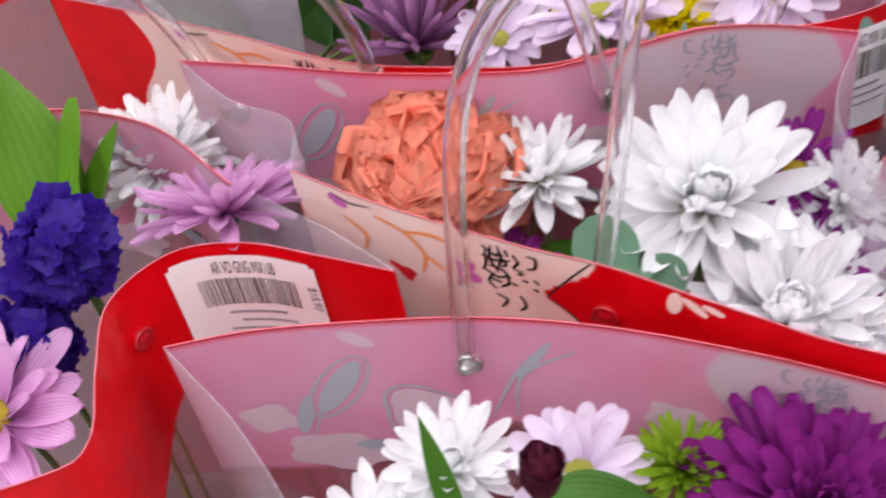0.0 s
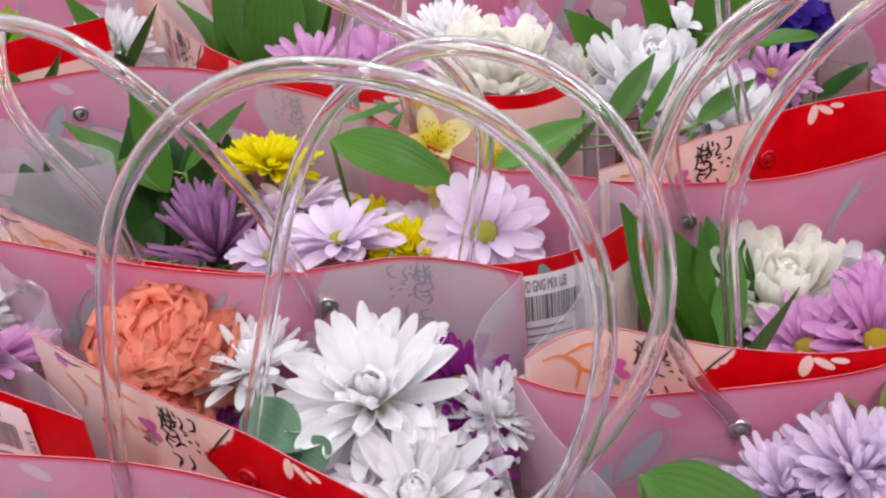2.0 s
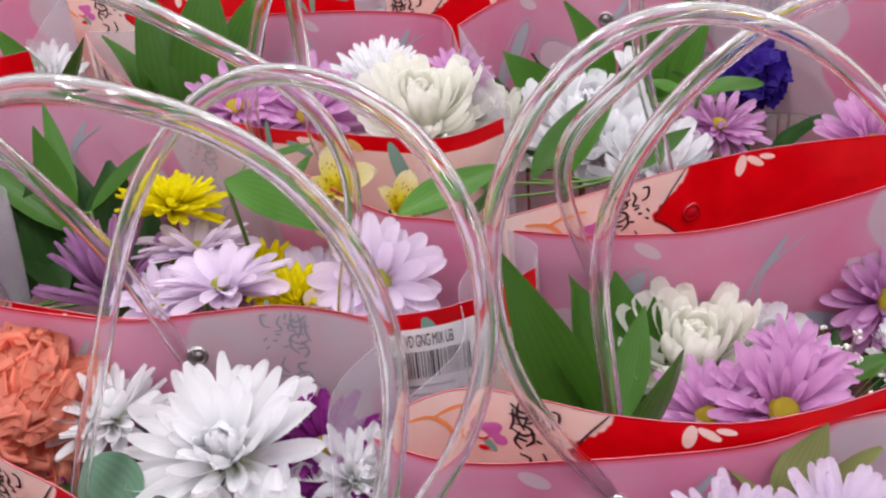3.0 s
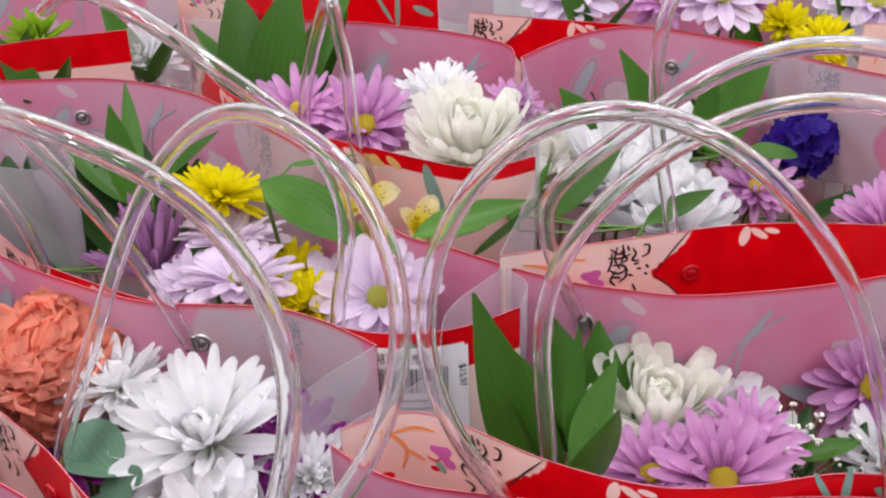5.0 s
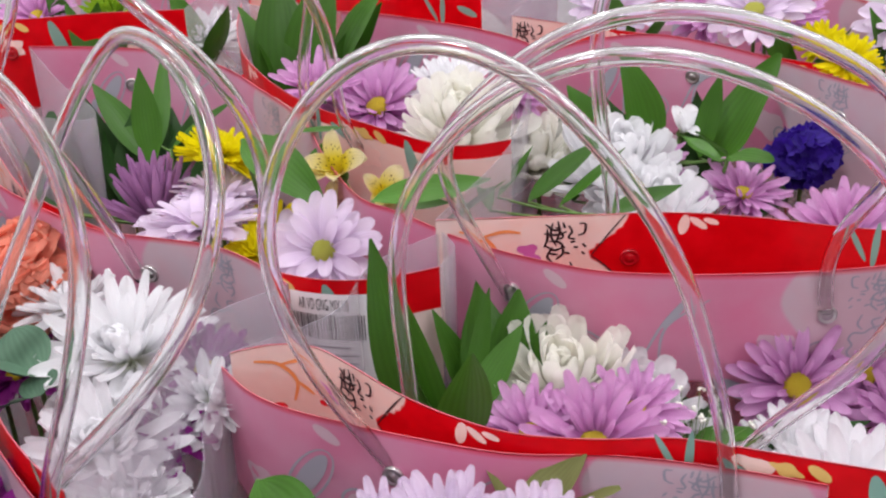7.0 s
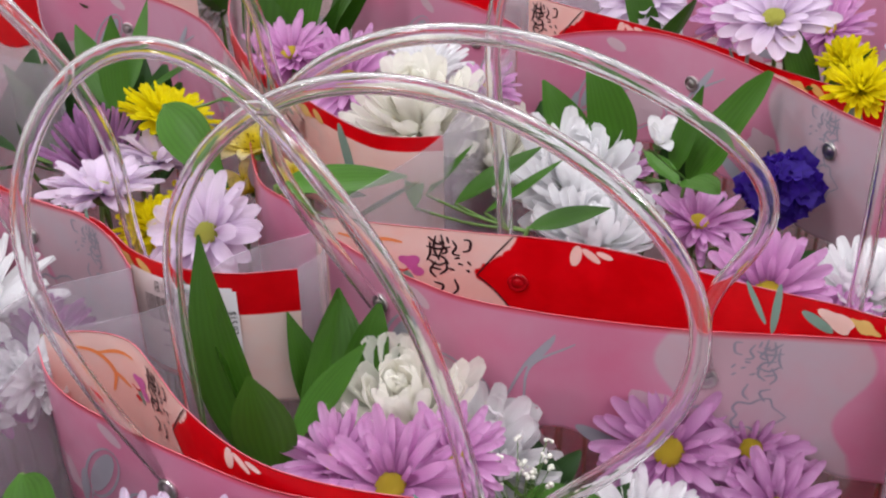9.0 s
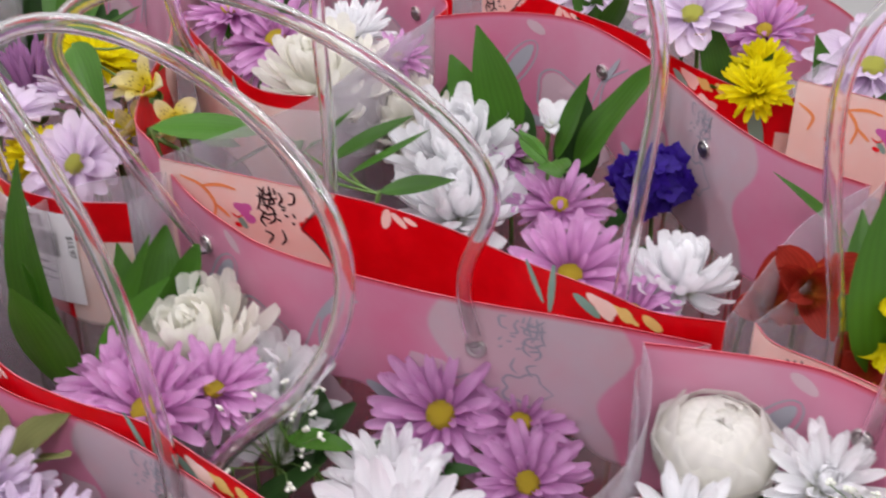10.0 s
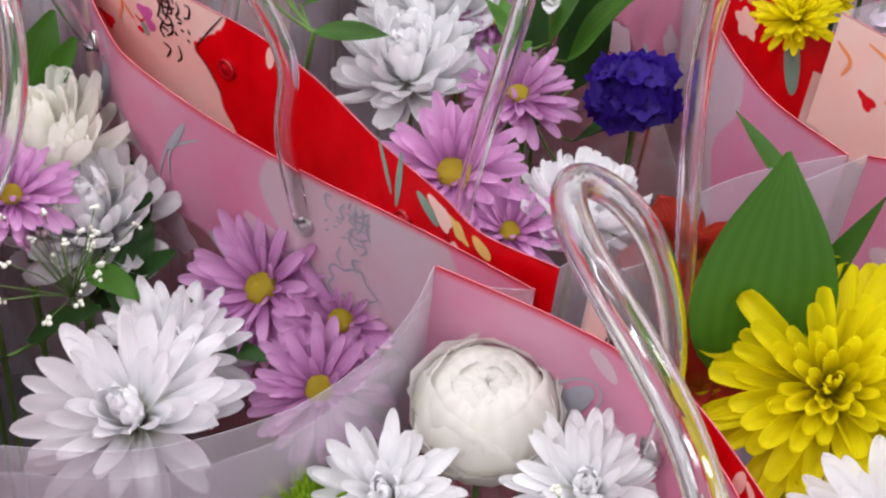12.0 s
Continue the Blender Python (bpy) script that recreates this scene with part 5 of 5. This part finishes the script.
# bag with daisies and yellow mum
flower("dense_mum", YELLOW, -2.57, 0.36, 2.84, 0.58, (0.0, 0.45, 0.9), "bright yellow chrysanthemum above lilac daisies")
flower("dense_mum", YELLOW, -1.5, -0.44, 2.82, 0.4, UP, "yellow chrysanthemum between lilac daisies", spin=40)
flower("cushion", YELLOW, -1.95, 0.15, 2.55, 0.4, UP, "yellow chrysanthemum low among leaves", spin=90)
flower("daisy", LILAC, -1.09, -0.33, 2.9, 0.64, (0.2, -0.6, 0.75), "pale lilac daisy with yellow centre", "daisy")
flower("daisy", LILAC, -1.85, -0.55, 2.94, 0.66, (-0.1, 0.2, 0.95), "pale lilac daisy seen from the side", "daisy", spin=60, variant=1)
flower("daisy", LILAC, -2.33, 0.12, 2.7, 0.62, (-0.1, 0.3, 0.9), "pale lilac daisy under a yellow mum", "daisy", spin=100, variant=1)
flower("daisy", LILAC, -1.5, -0.15, 2.66, 0.6, UP, "pale lilac daisy low among others", "daisy", spin=10, variant=1)
flower("daisy", LILAC, -2.36, -0.33, 2.66, 0.48, UP, "pale lilac daisy at the film's rim", "daisy", spin=140, variant=1)
flower("spider", SPIDER, -2.83, -0.05, 2.42, 1.05, (-0.1, 0.0, 1), "purple spider chrysanthemum with thin petals")
flower("trumpet", ALSTY, -1.5, 0.35, 3, 0.62, (0.1, -0.5, 0.8), "yellow alstroemeria with dark streaks", "alstroemeria")
flower("trumpet", ALSTY, -1.19, 0.36, 2.9, 0.5, (0.4, -0.4, 0.8), "pale yellow alstroemeria fading", "alstroemeria", spin=40)
flower("trumpet", ALSTY, -1.42, 0.22, 2.82, 0.46, (-0.2, -0.7, 0.6), "small yellow alstroemeria bloom", "alstroemeria", spin=80)
sprig("large green leaf over lilac daisies", [("blade", (-2.02, 0.04, 3.25), (-1.27, -0.06, 3.02), 28), ("curl", (-2.1, 0.5, 3.1), (-1.82, 0.72, 3.3), 0), ("lance", (-1.9, 0.4, 2.9), (-1.75, 0.6, 3.15), 0)])
sprig("slender green leaves by the alstroemeria", [("lance", (-1.1, 0.15, 3.02), (-0.62, 0.75, 3.1), 15), ("narrow", (-0.9, 0.5, 2.7), (-0.6, 0.75, 3.1), 0), ("lance", (-1.2, 0.5, 2.8), (-0.85, 0.6, 2.9), 20)])
sprig("upright green leaves before pink film", [("lance", (-3.3, 0.4, 2.6), (-3.44, 0.53, 3.27), 0), ("lance", (-3.3, 0.4, 2.6), (-3.97, 0.55, 3.1), 0), ("lance", (-3.2, 0.5, 2.7), (-2.85, 0.8, 3.1), 0), ("narrow", (-3.3, 0.5, 2.7), (-3.6, 0.9, 3.3), 0)])
# real foliage, with extra dark leaves added to darken the shaded left film
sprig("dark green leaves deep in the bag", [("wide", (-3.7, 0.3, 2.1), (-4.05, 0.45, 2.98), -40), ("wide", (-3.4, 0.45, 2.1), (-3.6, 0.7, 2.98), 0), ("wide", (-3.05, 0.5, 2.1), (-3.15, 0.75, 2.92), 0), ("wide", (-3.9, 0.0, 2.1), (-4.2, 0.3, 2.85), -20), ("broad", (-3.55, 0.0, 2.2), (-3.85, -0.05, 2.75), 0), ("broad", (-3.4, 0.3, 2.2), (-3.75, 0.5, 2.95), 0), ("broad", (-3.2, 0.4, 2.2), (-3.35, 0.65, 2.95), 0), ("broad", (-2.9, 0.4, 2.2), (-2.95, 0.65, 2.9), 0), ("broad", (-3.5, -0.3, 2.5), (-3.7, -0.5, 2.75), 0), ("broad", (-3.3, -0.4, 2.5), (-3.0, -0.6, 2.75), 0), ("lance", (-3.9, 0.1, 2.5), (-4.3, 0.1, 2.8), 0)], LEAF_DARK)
# bag with orchid daisies
flower("incurve", CREAM, 0.5, -0.3, 2.46, 0.8, UP, "cream chrysanthemum with a greenish heart", variant=1)
flower("orchid", ORCHID, 0.95, -0.8, 2.66, 0.76, (0.1, -0.45, 0.85), "orchid pink daisy-form chrysanthemum")
flower("orchid", ORCHID, 0.62, -0.84, 2.62, 0.62, (-0.1, -0.3, 0.9), "orchid pink chrysanthemum at the rim", spin=40)
flower("orchid", ORCHID, 1, -0.48, 2.68, 0.58, (0.3, -0.1, 0.9), "orchid pink chrysanthemum over a cream one", spin=70)
flower("orchid", ORCHID, 1.47, 0.56, 2.37, 0.8, (0.4, -0.6, 0.72), "orchid pink daisy-form mum with yellow eye", spin=20)
flower("orchid", ORCHID, 2.02, 0.7, 2.25, 0.66, (0.45, -0.35, 0.8), "orchid pink daisy-form mum beside frosted film", spin=75)
flower("orchid", ORCHID, 1.75, 0.85, 2.37, 0.62, (0.4, -0.3, 0.85), "orchid pink mum half hidden by another", spin=110)
flower("open_mum", WHITE, 2.02, -0.08, 2.24, 0.86, (0.35, -0.3, 0.9), "big white chrysanthemum with broad petals", spin=10)
flower("open_mum", WHITE, 1.66, 0.1, 2.22, 0.62, (0.3, 0.0, 0.9), "white chrysanthemum behind a bigger one", variant=1, spin=30)
flower("incurve", WHITE, 0.82, -0.12, 2.3, 0.72, (0.3, -0.2, 0.9), "white chrysanthemum under pink ones", spin=50, variant=1)
mist("tiny white filler flowers on thin twigs", 1.23, -0.28, 2.6, 0.42, 26, 3)
mist("tiny white filler flowers below cream mums", 0.78, -0.2, 2.3, 0.36, 14, 5)
sprig("tall pointed green leaves standing in the bag", [("sword", (0.14, -0.9, 2.3), (-0.3, -0.87, 3.5), -60), ("lance", (0.28, -0.98, 2.4), (0.46, -1.16, 3.36), 5), ("narrow", (0.2, -0.9, 2.4), (0.05, -0.95, 3.1), 12), ("narrow", (0.15, -0.7, 2.5), (0.12, -0.45, 3.12), 20), ("lance", (0.2, -0.8, 2.5), (0.28, -0.4, 2.95), 12)])
sprig("pointed green leaves lying over pink film", [("lance", (0.45, -0.02, 2.35), (0.7, 0.33, 2.57), 15), ("lance", (0.5, 0.1, 2.2), (0.8, 0.46, 2.38), 15), ("broad", (1.2, -0.2, 2.4), (1.5, 0.0, 2.5), 0)])
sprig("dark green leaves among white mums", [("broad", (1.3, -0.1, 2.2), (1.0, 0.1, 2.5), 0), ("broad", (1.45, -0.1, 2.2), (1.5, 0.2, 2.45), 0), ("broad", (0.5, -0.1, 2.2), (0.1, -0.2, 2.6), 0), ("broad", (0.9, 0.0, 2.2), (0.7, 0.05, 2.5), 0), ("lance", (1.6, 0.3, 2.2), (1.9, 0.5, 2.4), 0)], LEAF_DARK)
sprig("broad green leaves standing at the bag's corner", [("broad", (0.2, -0.5, 2.3), (-0.05, -0.25, 3.02), 10), ("broad", (0.25, -0.45, 2.3), (0.12, -0.2, 2.98), -10), ("lance", (0.3, -0.5, 2.3), (0.3, -0.2, 2.85), 0), ("lance", (0.1, -0.5, 2.3), (-0.2, -0.45, 2.9), 0)])
sprig("dark leaves between cream and white mums", [("broad", (1.1, -0.2, 2.1), (0.85, 0.1, 2.55), 0), ("broad", (1.15, -0.2, 2.1), (1.2, 0.15, 2.5), 0), ("broad", (1.3, -0.5, 2.1), (1.45, -0.2, 2.45), 0), ("broad", (1.4, -0.6, 2.1), (1.6, -0.75, 2.45), 0)], LEAF_DARK)
# bag with white mums and statice
flower("incurve", WHITE, -0.36, 1.9, 2.55, 0.85, (0.2, -0.2, 1), "full white chrysanthemum crossed by green leaves", spin=20)
flower("incurve", WHITE, 0.1, 1.6, 2.5, 0.72, (0.2, -0.2, 1), "full white chrysanthemum behind red film", spin=70)
flower("open_mum", WHITE, -0.49, 2.11, 2.62, 0.56, (0.2, -0.1, 1), "white chrysanthemum at the back of its bag", spin=130)
flower("orchid", ORCHID, -0.17, 2.16, 2.64, 0.44, UP, "orchid pink chrysanthemum behind white ones", spin=10)
flower("orchid", ORCHID, 0.47, 2.1, 2.58, 0.66, (0.2, -0.1, 1), "orchid pink chrysanthemum seen from the side", spin=25)
flower("orchid", ORCHID, 1.38, 1.44, 2.84, 0.74, (0.35, -0.5, 0.8), "orchid pink daisy-form mum with bright yellow eye", spin=5)
flower("orchid", ORCHID, 1.69, 1.62, 2.72, 0.52, (0.3, -0.2, 0.9), "orchid pink mum behind another", spin=65)
flower("florets", VIOLET, 0.66, 2.66, 2.66, 0.48, UP, "deep violet statice cluster among leaves", "statice", spin=10)
flower("incurve", WHITE, 1.66, 1.98, 2.72, 0.56, (-0.1, 0.1, 1), "white chrysanthemum seen from the side", spin=40)
flower("trumpet", WHITE, -0.18, 2.52, 2.72, 0.44, (0.3, -0.2, 0.9), "white alstroemeria bloom half open", "alstroemeria")
sprig("slim green leaves across white mums", [("lance", (0.0, 1.1, 2.8), (0.35, 1.38, 3.0), 20), ("lance", (-0.55, 1.05, 2.75), (-0.3, 1.5, 3.12), 0), ("narrow", (-0.35, 1.1, 2.75), (-0.15, 1.5, 3.12), 0), ("narrow", (-0.75, 1.0, 2.75), (-0.7, 1.3, 3.05), 0), ("lance", (-0.75, 0.9, 2.7), (-0.95, 1.1, 3.0), 10)])
sprig("upright green leaves before pink film", [("blade", (-0.3, 2.3, 2.6), (-0.52, 2.16, 3.42), -60), ("broad", (-0.55, 2.3, 2.5), (-0.92, 2.2, 3.05), -60), ("broad", (0.05, 2.55, 2.5), (0.28, 2.83, 3.35), 10), ("lance", (0.0, 2.45, 2.6), (0.02, 2.6, 3.2), 0), ("broad", (0.35, 2.1, 2.85), (0.72, 1.88, 3.08), 10), ("broad", (0.35, 2.1, 2.85), (0.2, 1.95, 3.1), 10), ("broad", (0.3, 2.1, 2.8), (-0.02, 2.15, 2.95), 0)])
# dark foliage, filled out to deepen the shade in front of the back film
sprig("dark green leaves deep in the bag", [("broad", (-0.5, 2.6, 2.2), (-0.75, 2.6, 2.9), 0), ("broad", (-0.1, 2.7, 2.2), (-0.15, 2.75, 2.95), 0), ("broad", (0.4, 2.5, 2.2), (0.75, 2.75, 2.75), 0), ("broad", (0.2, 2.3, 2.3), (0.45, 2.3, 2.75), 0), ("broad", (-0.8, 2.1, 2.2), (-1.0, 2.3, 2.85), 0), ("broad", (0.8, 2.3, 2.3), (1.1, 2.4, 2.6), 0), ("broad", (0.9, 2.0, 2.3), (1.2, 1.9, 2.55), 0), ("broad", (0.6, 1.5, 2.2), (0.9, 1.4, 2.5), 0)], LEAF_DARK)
# bag with the white rose
flower("rose", ROSE, 2.78, 1.14, 2.72, 0.54, (0.15, -0.1, 1), "creamy white rose with browned outer petals", "rose")
flower("open_mum", WHITE, 3.22, 1.36, 2.82, 0.52, (0.3, -0.2, 0.9), "small white chrysanthemum beside a rose", variant=1, spin=120)
flower("open_mum", WHITE, 3.08, 0.68, 2.82, 0.5, (0.4, -0.3, 0.9), "small white chrysanthemum in front of a rose", spin=160)
flower("open_mum", WHITE, 3.35, 0.95, 2.6, 0.46, (0.4, -0.3, 0.9), "small white chrysanthemum low in the bag", spin=220)
flower("button", GREENP, 3.05, 0.42, 2.72, 0.4, UP, "lime green button chrysanthemum", spin=15)
flower("button", GREENP, 3.75, 1.3, 2.9, 0.5, UP, "lime green button chrysanthemum at the rim", spin=55)
mist("pale filler sprig with tiny blossoms", 3.68, 1.42, 3.05, 0.4, 20, 8)
sprig("green leaves under the rose", [("broad", (3.0, 1.0, 2.5), (3.12, 0.9, 2.72), 0), ("broad", (3.1, 1.2, 2.5), (2.95, 1.35, 2.7), 0), ("broad", (2.75, 0.9, 2.4), (2.6, 0.75, 2.6), 0)])
# bag with the yellow mum
flower("dense_mum", YELLOW, 3.12, 2.34, 3.04, 0.88, (0.45, -0.4, 0.8), "large bright yellow chrysanthemum", spin=30)
flower("dense_mum", YELLOW, 3.3, 2.75, 2.9, 0.7, UP, "bright yellow chrysanthemum behind a larger one", spin=80)
flower("trumpet", REDP, 2.36, 2.14, 3.06, 0.76, (0.5, -0.5, 0.7), "brick red alstroemeria with yellow throat", "alstroemeria")
flower("trumpet", REDP, 2, 2.24, 2.7, 0.72, (0.6, -0.3, 0.7), "brick red alstroemeria bloom beside a leaf", "alstroemeria", spin=50)
flower("trumpet", REDP, 2.85, 2, 2.82, 0.62, (0.3, -0.5, 0.8), "brick red alstroemeria low at the film", "alstroemeria", spin=90)
flower("trumpet", REDP, 2.75, 2.6, 3.0, 0.5, UP, "brick red alstroemeria behind a leaf", "alstroemeria", spin=20)
flower("open_mum", WHITE, 3.75, 2.2, 3.02, 0.6, SIDE, "white chrysanthemum beside a yellow one", spin=15)
sprig("broad upright green leaf by red alstroemeria", [("wide", (2.92, 2.1, 2.88), (2.62, 2.22, 3.78), 0), ("lance", (2.8, 2.1, 2.8), (2.3, 2.6, 3.4), 20), ("narrow", (2.88, 2.15, 2.9), (2.84, 2.4, 3.75), 0), ("lance", (2.0, 2.9, 2.9), (1.6, 2.7, 3.25), 10), ("broad", (3.1, 2.0, 2.6), (3.3, 1.8, 2.75), 0)])
# bag behind with orchid daisies and cream mum
flower("orchid", ORCHID, -2.12, 1.55, 2.84, 0.84, (0.15, -0.5, 0.8), "orchid pink daisy-form mum with yellow eye", spin=45)
flower("orchid", ORCHID, -2.55, 1.4, 2.95, 0.72, UP, "orchid pink chrysanthemum at the back", spin=75)
flower("incurve", CREAM, -1.32, 1.48, 2.8, 0.88, UP, "large cream chrysanthemum with greenish base", variant=1)
flower("cushion", WHITE, -1.74, 1.95, 2.92, 0.56, UP, "white chrysanthemum above a cream one", spin=15)
flower("orchid", ORCHID, -1.22, 2.01, 2.94, 0.46, UP, "orchid pink chrysanthemum at pink film", spin=35)
flower("incurve", CREAM, -1, 1.9, 2.5, 0.7, UP, "cream chrysanthemum low behind film", spin=60, variant=1)
mist("tiny white filler flowers by a cream mum", -1.15, 1.15, 2.9, 0.25, 12, 9)
sprig("tall green leaves at the corner of two bags", [("blade", (-3.05, 1.6, 2.5), (-3.35, 1.95, 3.6), 0), ("blade", (-2.95, 1.7, 2.5), (-2.9, 2.1, 3.65), 12), ("blade", (-3.2, 1.7, 2.5), (-3.6, 1.75, 3.3), 0), ("blade", (-2.85, 1.9, 2.5), (-2.55, 2.3, 3.5), 0), ("lance", (-3.0, 1.6, 2.5), (-3.15, 1.55, 3.2), 10), ("lance", (-2.9, 1.8, 2.6), (-2.6, 2.2, 3.4), 30)])
# bags at the back
for k, (fm, mt, x, y, z, d, lb) in enumerate((
    ("daisy", LILAC, 0.85, 4.4, 3.05, 0.8, "pale lilac daisy at the back of the display"), ("cushion", YELLOW, 0.6, 3.58, 3.02, 0.42, "yellow chrysanthemum at the back of the display"),
    ("cushion", YELLOW, 0.25, 4.0, 2.95, 0.36, "yellow chrysanthemum beside pale lilac blooms"), ("daisy", LILAC, 1.4, 4.5, 2.95, 0.7, "pale lilac daisy behind peach film"),
    ("orchid", ORCHID, -0.75, 4.15, 2.95, 0.7, "orchid pink chrysanthemum in a back row"), ("daisy", LILAC, -0.2, 3.75, 3.2, 0.74, "pale lilac daisy in a back row"),
    ("trumpet", ALSTY, -0.1, 3.75, 3.05, 0.5, "pale yellow alstroemeria in a back row"), ("orchid", ORCHID, -0.2, 4.5, 2.9, 0.7, "orchid pink chrysanthemum beside yellow"),
    ("button", GREENP, -5.0, 1.7, 2.95, 0.6, "lime green chrysanthemum behind red film"), ("orchid", ORCHID, -5.6, 1.4, 2.95, 0.7, "orchid pink chrysanthemum behind red film"),
    ("cushion", WHITE, -4.35, 2.1, 2.72, 0.6, "white chrysanthemum behind red film"), ("orchid", ORCHID, -3.3, 3.5, 2.9, 0.7, "orchid pink chrysanthemum far back"),
    ("orchid", ORCHID, 2.6, 4.8, 2.9, 0.7, "orchid pink chrysanthemum far back"), ("daisy", LILAC, 2.0, 4.6, 2.95, 0.7, "pale lilac daisy far back"),
    ("daisy", LILAC, -1.5, 4.0, 2.9, 0.7, "pale lilac daisy in a back row"), ("cushion", WHITE, -4.2, 3.6, 2.9, 0.7, "white chrysanthemum far back"),
)):
    flower(fm, mt, x, y, z, d, (0.1, -0.4, 0.9), lb, "daisy" if fm == "daisy" else "alstroemeria" if fm == "trumpet" else "chrysanthemum", spin=37 * k)
for cx, cy in ((0.15, 3.85), (-4.2, 1.95), (0.9, 4.15), (-5.2, 1.5), (-4.6, 1.2), (-3.6, 3.3), (2.4, 4.5), (-1.2, 3.8)):
    sprig("green leaves between back-row flowers", [("lance", (cx, cy, 2.6), (cx + 0.35, cy - 0.1, 3.3), 0), ("lance", (cx, cy, 2.6), (cx - 0.3, cy - 0.05, 3.3), -40), ("lance", (cx, cy, 2.6), (cx + 0.1, cy - 0.3, 3.0), 0), ("broad", (cx, cy, 2.5), (cx - 0.3, cy - 0.25, 2.9), 0)])
add_stems()
